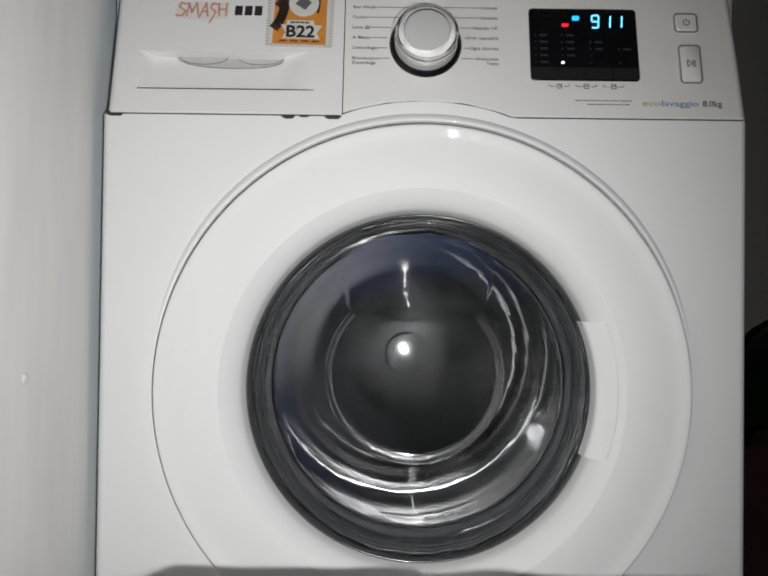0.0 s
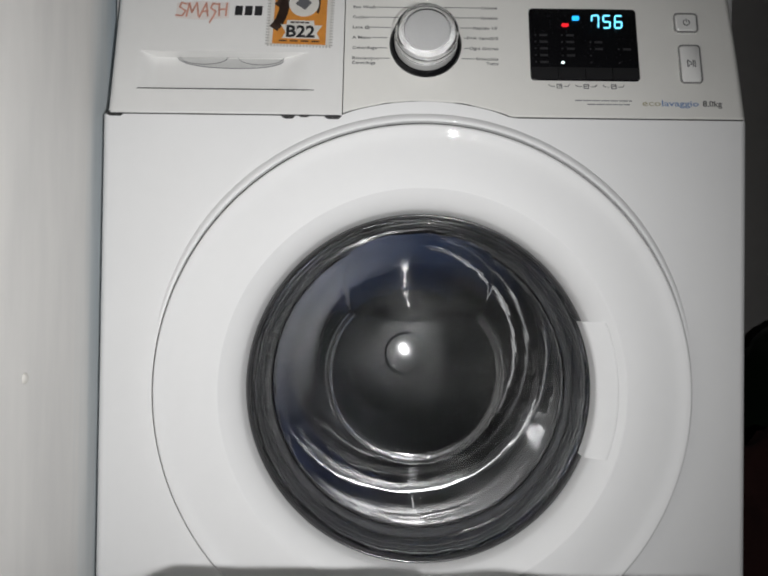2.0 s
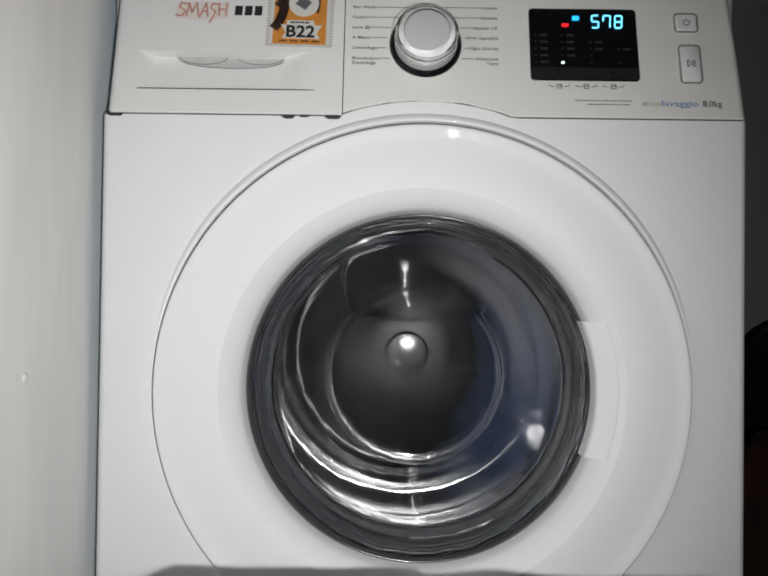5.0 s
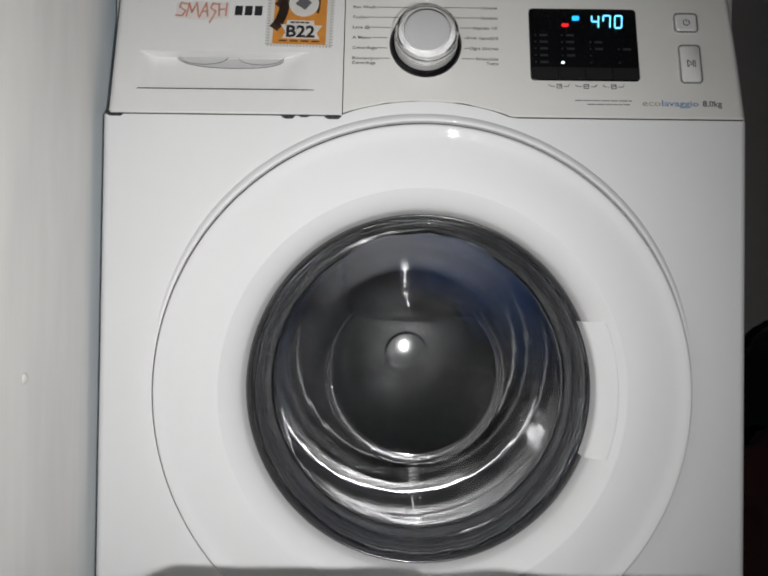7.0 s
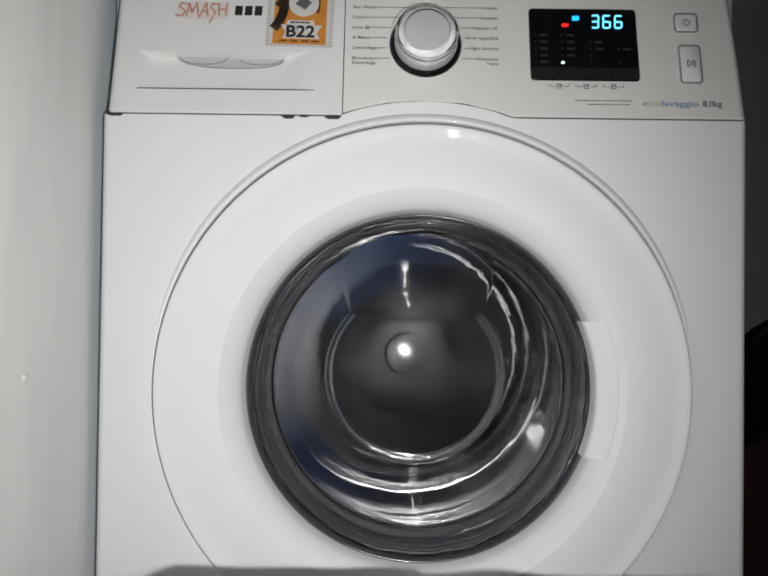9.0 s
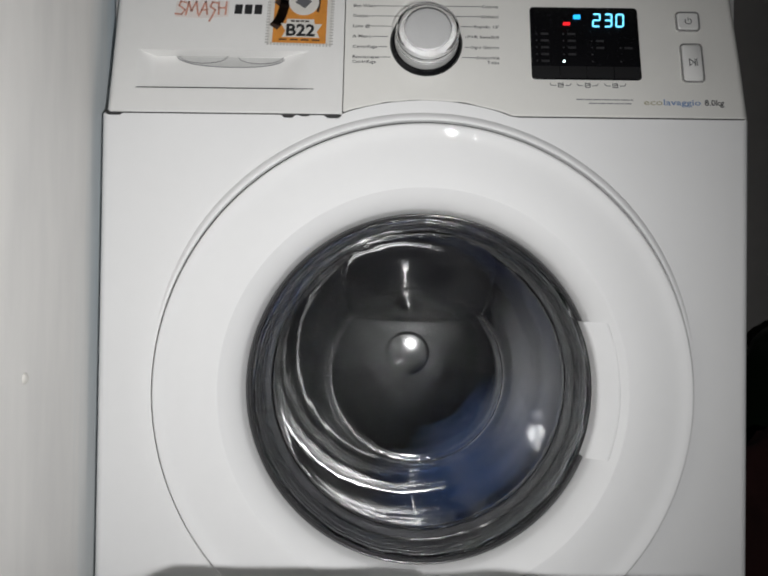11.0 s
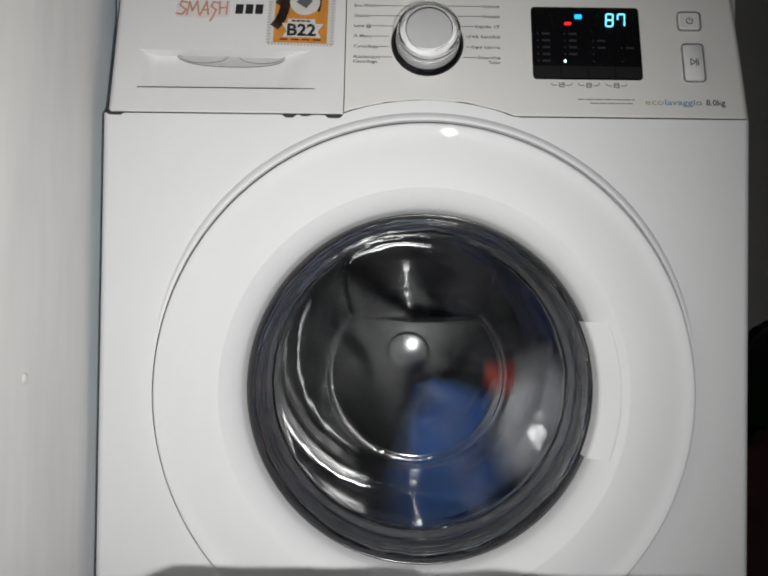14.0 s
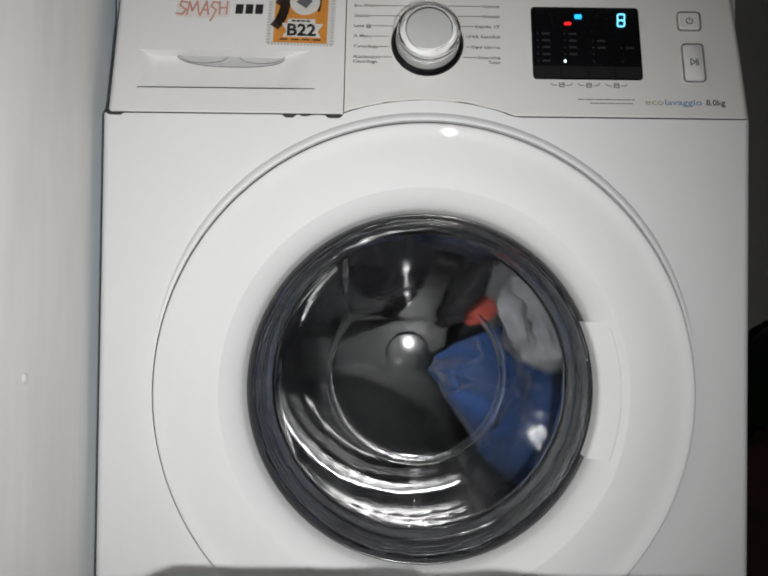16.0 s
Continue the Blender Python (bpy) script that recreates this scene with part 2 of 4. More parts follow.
def lettering(text, size, material, parent, x, y, z, name="lettering", label="", align="LEFT", width=None, shear=0.0):
    """Printed words as thin mesh on the parent's surface."""
    cu = bpy.data.curves.new(name, "FONT")
    cu.body, cu.size, cu.align_x, cu.extrude, cu.shear = text, size, align, 0.00008, shear
    cu.offset = size * (0.03 if name == "sticker_lettering" else 0.010)
    cu.resolution_u = 2
    tmp = new("tmp", cu)
    bpy.context.view_layer.update()
    dg = bpy.context.evaluated_depsgraph_get()
    me = bpy.data.meshes.new_from_object(tmp.evaluated_get(dg))
    bpy.data.objects.remove(tmp)
    bpy.data.curves.remove(cu)
    xs = [v.co.x for v in me.vertices]
    k = width / (max(xs) - min(xs)) if width else 1.0
    me.transform(Matrix.Diagonal((k, 1, 1, 1)))
    me.materials.clear()
    me.materials.append(material)
    me.name = name
    ob = new(name, me)
    ob.parent = parent
    ob.matrix_local = Matrix.Translation((x, y, z))
    return tagged(ob, label)


# ---- the room ----
def wall(name, bm, material, label):
    return tagged(part(name, bm, material), label, "wall", kind="structure")


wall("wall_west", box(-0.455, -0.307, -1.7, 0.75, 0, 2.5), WALLPAINT, "pale painted side wall with faint bluish streaks")
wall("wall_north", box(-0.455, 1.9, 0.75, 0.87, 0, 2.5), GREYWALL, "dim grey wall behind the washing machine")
wall("wall_east", box(1.78, 1.9, -1.7, 0.75, 0, 2.5), DARKWALL, "unseen side wall, coloured dark to cut bounced light")
wall("wall_south", box(-0.455, 1.9, -1.82, -1.7, 0, 2.5), DARKWALL, "unseen wall closing the room, coloured dark to cut bounced light")
tagged(part("floor", box(-0.455, 1.9, -1.82, 0.87, -0.08, 0), FLOORTILE), "plain beige-grey tiled floor under the machine", "floor", kind="structure")
tagged(part("ceiling", box(-0.455, 1.9, -1.82, 0.87, 2.5, 2.58), CEILING), "plain off-white ceiling of the dark room", "ceiling", kind="structure")


def wall_nail(y, z):
    bm = bmesh.new()
    bmesh.ops.create_uvsphere(bm, u_segments=16, v_segments=8, radius=0.004)
    bmesh.ops.scale(bm, vec=(0.5, 1, 1.15), verts=bm.verts)
    ob = part("wall_plug", bm, PAPER, m=pose(-0.307, y, z))
    tagged(ob, "small white filled screw hole on the pale wall", "wall plug")


wall_nail(-0.110, 0.4547)


# ---- washing machine ----
machine = thing("washing_machine", "white front-loading washing machine spinning down with a lit display", "washing machine")


def arch(x):
    """How far the body rises into the panel above the door."""
    k = 1 - (x / 0.0835) ** 2
    return 0.015 * k * min(1.0, k * 5) if k > 0 else 0.0


def body_mesh():
    """Front sheet with the round door opening, rounded edges, sides, back and base."""
    bm = bmesh.new()
    hw, z0, r = 0.3017, 0.015, 0.007
    n = 192
    angles = [2 * math.pi * i / n for i in range(n)]
    for cx, cz in ((hw - r, SEAM_Z), (-hw + r, SEAM_Z), (-hw + r, z0), (hw - r, z0)):
        angles.append(math.atan2((cz - 0.0002 if cz > DOOR_Z else cz) - DOOR_Z, cx) % (2 * math.pi))
    angles = sorted(set(round(a, 6) for a in angles))
    hole, mid, rim = [], [], []
    for a in angles:
        c, s = math.cos(a), math.sin(a)
        k = 9.0
        if abs(c) > 1e-6:
            k = min(k, (hw - r) / abs(c))
        if s < -1e-6:
            k = min(k, (DOOR_Z - z0) / -s)
        if s > 1e-6:
            kt = (SEAM_Z - DOOR_Z) / s
            for _ in range(8):
                kt = (SEAM_Z - 0.0002 + arch(kt * c) - DOOR_Z) / s
            k = min(k, kt)
        hole.append(bm.verts.new((0.2508 * c, 0.03, DOOR_Z + 0.2508 * s)))
        mid.append(bm.verts.new((0.2508 * c, 0.0, DOOR_Z + 0.2508 * s)))
        rim.append(bm.verts.new((k * c, 0.0, DOOR_Z + k * s)))
    m = len(angles)
    for i in range(m):
        j = (i + 1) % m
        bm.faces.new((hole[i], hole[j], mid[j], mid[i]))
        bm.faces.new((mid[i], mid[j], rim[j], rim[i]))
    # rounded upright edges and the flanks
    for sgn in (1, -1):
        prof = [(sgn * (hw - r + r * math.sin(radians(b))), r - r * math.cos(radians(b))) for b in range(0, 91, 15)]
        prof.append((sgn * hw, 0.55))
        lo = [bm.verts.new((x, y, z0)) for x, y in prof]
        hi = [bm.verts.new((x, y, SEAM_Z)) for x, y in prof]
        for i in range(len(prof) - 1):
            bm.faces.new((lo[i], lo[i + 1], hi[i + 1], hi[i]))
    bk = [bm.verts.new(p) for p in ((-hw, 0.55, z0), (hw, 0.55, z0), (hw, 0.55, 0.84), (-hw, 0.55, 0.84))]
    bm.faces.new(bk)
    for sgn in (1, -1):
        bm.faces.new([bm.verts.new(p) for p in ((sgn * hw, 0.03, SEAM_Z), (sgn * hw, 0.55, SEAM_Z), (sgn * hw, 0.55, 0.84), (sgn * hw, 0.03, 0.84))])
    bm.faces.new([bm.verts.new(p) for p in ((-hw, 0, z0), (hw, 0, z0), (hw, 0.55, z0), (-hw, 0.55, z0))])
    bmesh.ops.remove_doubles(bm, verts=bm.verts, dist=1e-5)
    return bm


part("body", body_mesh(), WHITE, machine, "white enamelled steel cabinet")
part("top_plate", box(-0.300, 0.300, 0.022, 0.56, 0.8405, 0.855, 0.004), WHITE, machine, "white top plate")
for fx in (-0.25, 0.25):
    for fy in (0.06, 0.49):
        bm = bmesh.new()
        bmesh.ops.create_cone(bm, cap_ends=True, segments=20, radius1=0.02, radius2=0.016, depth=0.018)
        part("foot", bm, RUBBER, machine, m=Matrix.Translation((fx, fy, 0.009)))
lip = revolve([(0.2509, 0.012), (0.2509, -0.0018), *arc_points((0.2509, -0.0022), (0.2513, -0.0042), (0.2530, -0.0042), 6),
               *arc_points((0.2530, -0.0042), (0.2564, -0.0036), (0.2592, 0.0003), 8)], 160)
for v in lip.verts:
    r = math.hypot(v.co.x, v.co.z)
    k = max(0.0, min(1.0, (v.co.z / r - 0.05) / 0.75))
    k = k * k * (3 - 2 * k)
    if v.co.y < 0.0012:
        v.co.y = 0.0004 + (v.co.y - 0.0004) * k
    if r > 0.2525:
        w = (0.2525 + (r - 0.2525) * (0.2 + 0.8 * k)) / r
        v.co.x, v.co.z = v.co.x * w, v.co.z * w
part("door_lip", lip, WHITE, machine, "raised white lip over the door", m=Matrix.Translation((0, 0, DOOR_Z)))
part("door_gap", revolve([(0.2455, 0.0030), (0.2525, 0.0030)], 128), DARKGAP, machine, "dark gap round the door", m=Matrix.Translation((0, 0, DOOR_Z)))

# dark crumbs and gaps in the seam
for x0, x1, th in ((-0.297, -0.281, 0.0022), (-0.134, -0.121, 0.0030), (-0.118, -0.107, 0.0016), (-0.094, -0.078, 0.0030)):
    q = [(x0, -th * 0.3), (x0 + 0.003, -th), (x1 - 0.003, -th), (x1, -th * 0.2), (x1, 0.0006), (x0, 0.0006)]
    seam = bmesh.new()
    seam.faces.new([seam.verts.new((x, -0.0004, SEAM_Z + z)) for x, z in q])
    part("seam_gap", seam, DARKGAP, machine, "dark worn gap in the seam")
seam2 = bmesh.new()
xs = [-0.2975 + 0.595 * i / 160 for i in range(161)]
for a, b in zip(xs, xs[1:]):
    za, zb = arch(a), arch(b)
    seam2.faces.new([seam2.verts.new(p) for p in ((a, za * 0.19 + 0.0016, SEAM_Z + za - 0.003), (b, zb * 0.19 + 0.0016, SEAM_Z + zb - 0.003),
                                                  (b, zb * 0.19 + 0.0020, SEAM_Z + zb + 0.0032), (a, za * 0.19 + 0.0020, SEAM_Z + za + 0.0032))])
part("seam_shadow_gap", seam2, DARKGAP, machine, "dark seam under the control panel", smooth=False)


# control panel, in its own sloping space
def panel_mesh(x0, x1, bottom, top=0.156, depth=0.03, round_left=False, round_right=False):
    """A slab whose lower edge follows a curve; its outer upright edge is rounded."""
    bm = bmesh.new()
    n = 90
    r = 0.008
    cols = []
    for i in range(n + 1):
        x = x0 + (x1 - x0) * i / n
        cols.append((x, 0.0))
    if round_right:
        cols = [(x, 0.0) for x, _ in cols if x < x1 - r] + [(x1 - r + r * math.sin(radians(b)), -r + r * math.cos(radians(b))) for b in range(0, 91, 15)]
    if round_left:
        cols = [(x0 + r - r * math.sin(radians(b)), -r + r * math.cos(radians(b))) for b in range(90, -1, -15)] + [(x, 0.0) for x, _ in cols if x > x0 + r]
    levels = []
    for x, z in cols:
        b = bottom(x)
        pts = [(x, b, -depth), (x, b, z - 0.0012), (x, b + 0.0012, z), (x, b + 0.02, z), *[(x, b + 0.02 + (top - 0.05 - b) * i / 6, z) for i in range(1, 6)],
               (x, top - 0.03, z), (x, top - 0.012, z - 0.0015), (x, top - 0.003, z - 0.006), (x, top, z - 0.013), (x, top, -depth)]
        # the outer end draws in towards the top
        k = max(0.0, (x - 0.26) / (x1 - 0.26)) if round_right else 0.0
        levels.append([bm.verts.new((px - 0.0040 * k * max(0.0, py / 0.118) ** 1.6, py, pz)) for px, py, pz in pts])
    for a, b in zip(levels, levels[1:]):
        for j in range(len(a)):
            k = (j + 1) % len(a)
            bm.faces.new((a[j], b[j], b[k], a[k]))
    bm.faces.new(levels[0])
    bm.faces.new(levels[-1])
    return bm


panel = part("control_panel", panel_mesh(-0.0768, 0.3018, lambda x: 0.0019 + arch(x) + (max(0.0, noise.noise((x * 42, 2.0, 0))) * 0.0026 if -0.04 < x < 0.092 else 0.0), round_right=True), PANELCREAM, machine,
             "off-white control panel with printed programme names", m=PANEL)


def drawer_mesh():
    """Drawer front with a scooped finger pull."""
    bm = bmesh.new()
    x0, x1 = -0.2985, -0.0778
    xs = sorted(set([x0 + (x1 - x0) * i / 110 for i in range(111)]))
    ts = sorted(set([0.0018, 0.0030, 0.01, 0.0185, 0.0240, 0.0255, 0.0262, 0.0275, 0.030, 0.033, 0.036, 0.039, 0.042, 0.045, 0.048, 0.051, 0.054, 0.0565,
                     0.0585, 0.0600, 0.0620, 0.0636, 0.0644, 0.0652, 0.067, 0.07, 0.09, 0.12, 0.144, 0.153, 0.156]))

    def depth(x, t):
        s = min((x + 0.273) / 0.016, (-0.108 - x) / 0.034, 1.0)
        s = max(s, 0.0)
        s = s * s * (3 - 2 * s)
        if t < 0.0262 or t > 0.0644:
            d = 0.0
        elif t < 0.0275:
            d = 0.0085
        else:
            k = min((t - 0.0275) / 0.036, 1.0)
            d = 0.0085 + 0.0020 * k
        d *= s
        if t > 0.144:
            d += (t - 0.144) * 0.6
        if t < 0.0025:
            d += 0.0010
        e = x - x0
        if e < 0.008:
            d += 0.008 - math.sqrt(max(0, 0.008 ** 2 - (0.008 - e) ** 2))
        return d

    g = [[bm.verts.new((x, t, -depth(x, t))) for t in ts] for x in xs]
    for a, b in zip(g, g[1:]):
        for j in range(len(ts) - 1):
            bm.faces.new((a[j], b[j], b[j + 1], a[j + 1]))
    # back and edges
    edge = [g[i][0] for i in range(len(xs))] + [g[-1][j] for j in range(1, len(ts))] + [g[i][-1] for i in range(len(xs) - 2, -1, -1)] + [g[0][j] for j in range(len(ts) - 2, 0, -1)]
    back = [bm.verts.new((v.co.x, v.co.y, -0.03)) for v in edge]
    for i in range(len(edge)):
        j = (i + 1) % len(edge)
        bm.faces.new((edge[i], back[i], back[j], edge[j]))
    return bm


drawer = part("detergent_drawer", drawer_mesh(), PANELWHITE, machine, "white detergent drawer front with a scooped finger pull", m=PANEL)
# the hollow's shade is laid on as a grey plate with drawn edges
hollow = bmesh.new()
stroke(arc_points((-0.2390, 0.0640), (-0.2320, 0.0535), (-0.1860, 0.0530), 10) + arc_points((-0.1860, 0.0530), (-0.1390, 0.0525), (-0.1340, 0.0632), 10), 0.0005, -0.0115, -0.0092, hollow)
for c0, c1 in ((-0.236, -0.190), (-0.180, -0.136)):
    stroke(arc_points((c0, 0.0640), (c0 + 0.003, 0.0575), ((c0 + c1) / 2, 0.0568), 6) + arc_points(((c0 + c1) / 2, 0.0568), (c1 - 0.003, 0.0575), (c1, 0.0640), 6),
           0.0004, -0.0115, -0.0090, hollow)
part("finger_hollow_edge", hollow, PALEINK, drawer, "thin drawn shade line round two finger hollows", smooth=False)
part("finger_hollow", plate(arc_points((-0.2385, 0.0640), (-0.2316, 0.0539), (-0.1860, 0.0534), 10) + arc_points((-0.1860, 0.0534), (-0.1394, 0.0529), (-0.1345, 0.0632), 10), -0.0120, -0.0096),
     HOLLOWSHADE, drawer, "grey plate coloured as the shade in the finger hollow", smooth=False)
# the dark at the lip is drawn on as a line
part("pull_lip_line", stroke([(-0.271, 0.0262), (-0.105, 0.0262)], 0.0007, -0.0002, 0.0002), INK, drawer, "thin drawn shade line at the pull's lip")

# programme dial
dial = part("programme_dial", revolve([(0.0, -0.0272), (0.0195, -0.0272), (0.0206, -0.0268), (0.0212, -0.0255), (0.0215, -0.0080)], 64), DIALFACE, machine, "round programme dial with a clear cap",
            m=PANEL @ Matrix.Translation((0.0005, 0.0752, 0)) @ pose(0, 0, 0, -90) @ Matrix.Diagonal((1, 0.84, 1, 1)))
dial_cap = part("dial_cap", revolve([(0.0214, -0.0262), (0.0218, -0.0284), (0.0240, -0.0292), (0.0268, -0.0287), (0.0286, -0.0268), (0.0293, -0.0235), (0.0294, -0.0150),
                          (0.0276, -0.0150), (0.0272, -0.0232), (0.0262, -0.0258), (0.0240, -0.0268)], 72, closed=True), CLEARCAP, dial, "clear plastic cap ring")
dial_cap.visible_shadow = False
part("dial_edge", revolve([(0.0292, -0.0242), (0.0297, -0.0238), (0.0297, -0.0228), (0.0293, -0.0222)], 64), DIALEDGE, dial, "thin dark edge")
part("dial_skirt", revolve([(0.0217, -0.0238), (0.0258, -0.0226), (0.0268, -0.0190), (0.0272, -0.0146), (0.0297, -0.0146), (0.0300, -0.0080), (0.0300, -0.0045)], 64), SKIRTWHITE, dial, "white dial skirt")
part("dial_base", revolve([(0.0298, -0.0050), (0.0315, -0.0052), (0.0338, -0.0030), (0.0346, -0.0002), (0.0346, 0.002)], 64), BLACKGLASS, dial, "glossy black base ring")

# printed programme names and their pointer lines
LEFT_NAMES = ["Eco Wash", "Outdoor", "Lana @", "A Mano", "Centrifuga", "Risciacquo"]
RIGHT_NAMES = ["Cotone", "Sintetici", "Rapido 15'", "P+R Sensibili", "Ogni Giorno", "Smacchia"]
LEFT_W = [0.0215, 0.0165, 0.0165, 0.0180, 0.0235, 0.0255]
RIGHT_W = [0.0160, 0.0165, 0.0235, 0.0300, 0.0275, 0.0215]
for i in range(6):
    t = 0.1128 - 0.01085 * i
    lettering(LEFT_NAMES[i], 0.0043, INK, panel, -0.0697, t, 0.0002, width=LEFT_W[i])
    lettering(RIGHT_NAMES[i], 0.0043, INK, panel, 0.0696 - RIGHT_W[i], t + 0.0004, 0.0002, width=RIGHT_W[i])
    ends = math.sqrt(max(0.0, 0.0365 ** 2 - (t + 0.0014 - 0.0755) ** 2)) if abs(t + 0.0014 - 0.0755) < 0.036 else 0.012
    part("pointer_line", stroke([(-0.0697 + LEFT_W[i] + 0.001, t + 0.0014), (-ends - 0.0005, t + 0.0014)], 0.0006, 0.0001, 0.00025), INK, panel, smooth=False)
    part("pointer_line", stroke([(ends + 0.0015, t + 0.0018), (0.0696 - RIGHT_W[i] - 0.001, t + 0.0018)], 0.0006, 0.0001, 0.00025), INK, panel, smooth=False)
lettering("Centrifuga", 0.0043, INK, panel, -0.0697, 0.0536, 0.0002, width=0.0225)
lettering("Tutto", 0.0043, INK, panel, 0.0582, 0.0540, 0.0002, width=0.0112)

# display
display = part("display", plate(rounded_rect(0.1035, 0.0760, 0.004), -0.004, 0.0012, 0.0008), BLACKGLASS, machine, "glossy black display with lit blue digits",
               m=PANEL @ Matrix.Translation((0.1516, 0.0768, 0)))
for i in range(4):
    part("touch_field", plate(rounded_rect(0.0249, 0.0120, 0.0005, 2), 0.0, 0.0015), TOUCH, display, "dark grey touch field",
         m=Matrix.Translation((-0.0383 + 0.0256 * i, -0.0308, 0)))
for col, (cx, rows) in enumerate(((-0.0462, (0, 1, 2, 3, 4)), (-0.0207, (0, 1, 2, 3)), (0.0062, (1, 2, 3, 4)), (0.0330, (2, 4)))):
    for rr in rows:
        y = 0.0090 - 0.0071 * rr
        part("dim_lamp", plate([(cx + 0.0009 * math.cos(a * math.pi / 4), y + 0.0009 * math.sin(a * math.pi / 4)) for a in range(8)], 0, 0.0015), DIM, display)
        if col < 2 or rr < 3:
            part("dim_caption", plate([(cx + 0.004, y - 0.0011), (cx + 0.0115, y - 0.0011), (cx + 0.0115, y + 0.0011), (cx + 0.004, y + 0.0011)], 0, 0.00145), DIM, display)
part("blue_icon", plate(rounded_rect(0.0069, 0.0047, 0.001, 2), 0.0, 0.0017), BLUEICON, display, "lit blue rectangular icon", m=Matrix.Translation((-0.0068, 0.0272, 0)))
part("white_lamp", plate([(0.0013 * math.cos(a * math.pi / 6), 0.0013 * math.sin(a * math.pi / 6)) for a in range(12)], 0.0, 0.0017), WHITELED, display,
     "lit white lamp", m=Matrix.Translation((-0.0210, -0.0197, 0)))
red_lamp = part("red_lamp", plate(rounded_rect(0.0070, 0.0032, 0.0014, 3), -0.001, 0.0, 0.0), REDLED, display, "blinking red lamp")
RED_AT = (-0.0171, 0.0197)

# three seven-segment digits: a lit segment stands at the display's face, a dark one is drawn in behind it
DW, DH, ST = 0.0066, 0.0130, 0.0013
LEAN = 0.07


def segment_mesh(length, upright):
    h, w = length / 2, ST / 2
    pts = [(-h, 0), (-h + w, w), (h - w, w), (h, 0), (h - w, -w), (-h + w, -w)]
    if upright:
        pts = [(-y + x * LEAN, x) for x, y in pts]
    return plate(pts, -0.001, 0.0)


SEG_PLACE = {"a": (0, DH / 2, False), "g": (0, 0, False), "d": (0, -DH / 2, False), "f": (-DW / 2, DH / 4, True), "b": (DW / 2, DH / 4, True),
             "e": (-DW / 2, -DH / 4, True), "c": (DW / 2, -DH / 4, True)}
LIT = {"0": "abcdef", "1": "bc", "2": "abged", "3": "abgcd", "4": "fgbc", "5": "afgcd", "6": "afgedc", "7": "fabc", "8": "abcdefg", "9": "abcdfg", " ": ""}
segments = []
for d in range(3):
    for key, (sx, sy, up) in SEG_PLACE.items():
        place = (0.0118 + 0.01115 * d + sx + sy * LEAN, 0.0238 + sy)
        ob = part("digit_segment", segment_mesh((DH / 2 if up else DW) - 0.0004, up), DIGIT, display, "blue lit segment of a digit", smooth=False)
        segments.append((d, key, ob, place))

# icons under the display
for cx in (0.1266, 0.1520, 0.1779):
    bm = stroke([(cx - 0.0100, 0.0350), (cx - 0.0085, 0.0330), (cx - 0.0045, 0.0328)], 0.0006, 0.0001, 0.00025)
    stroke([(cx + 0.0045, 0.0328), (cx + 0.0085, 0.0330), (cx + 0.0100, 0.0350)], 0.0006, 0.0001, 0.00025, bm)
    stroke([(cx - 0.0022, 0.0312), (cx + 0.0022, 0.0312), (cx + 0.0022, 0.0352), (cx - 0.0022, 0.0352), (cx - 0.0022, 0.0312)], 0.0007, 0.0001, 0.00025, bm)
    stroke([(cx - 0.001, 0.0332), (cx + 0.0026, 0.0340)], 0.0009, 0.0001, 0.00025, bm)
    part("printed_icon", bm, INK, panel, "grey printed icon", smooth=False)
for k, (xa, xb, t) in enumerate(((0.1412, 0.1935, 0.0188), (0.1525, 0.1915, 0.0150))):
    x = xa
    bm = bmesh.new()
    rng = random.Random(5 + k)
    while x < xb - 0.002:
        w = rng.uniform(0.003, 0.008)
        stroke([(x, t), (min(x + w, xb), t)], 0.0010, 0.0001, 0.00025, bm)
        x += w + 0.0014
    part("fine_print", bm, PALEINK, panel, "illegible fine print", smooth=False)
lettering("eco", 0.0083, ECO_A, panel, 0.2032, 0.0141, 0.0002, width=0.0175, label="pale gold printed word")
lettering("lavaggio", 0.0083, ECO_B, panel, 0.2215, 0.0141, 0.0002, width=0.0345, label="blue printed word")
lettering("8.0kg", 0.0083, INK, panel, 0.2602, 0.0141, 0.0002, width=0.0180)


# buttons
def panel_button(name, x, y, w, h, label):
    b = part(name, plate(rounded_rect(w - 0.0030, h - 0.0030, 0.003), -0.003, 0.0026, 0.0008), PANELWHITE, machine, label,
             m=PANEL @ Matrix.Translation((x, y, 0)))
    part("button_rim", frame_ring(rounded_rect(w, h, 0.004), rounded_rect(w - 0.0022, h - 0.0022, 0.003), -0.001, 0.0020), RIMSTEEL, b, "thin chrome rim")
    return b


power = panel_button("power_button", 0.2506, 0.1005, 0.0230, 0.0205, "square white power button with a chrome rim")
bm = bmesh.new()
ring = [(0.0030 * math.cos(radians(a)), 0.0030 * math.sin(radians(a)) - 0.0004) for a in range(130, 411, 20)]
stroke(ring, 0.0007, 0.0026, 0.0029, bm)
stroke([(0, 0.0004), (0, 0.0034)], 0.0007, 0.0026, 0.0029, bm)
part("power_symbol", bm, INK, power, smooth=False)
start = panel_button("start_button", 0.2516, 0.0570, 0.0212, 0.0400, "tall white start button with a chrome rim")
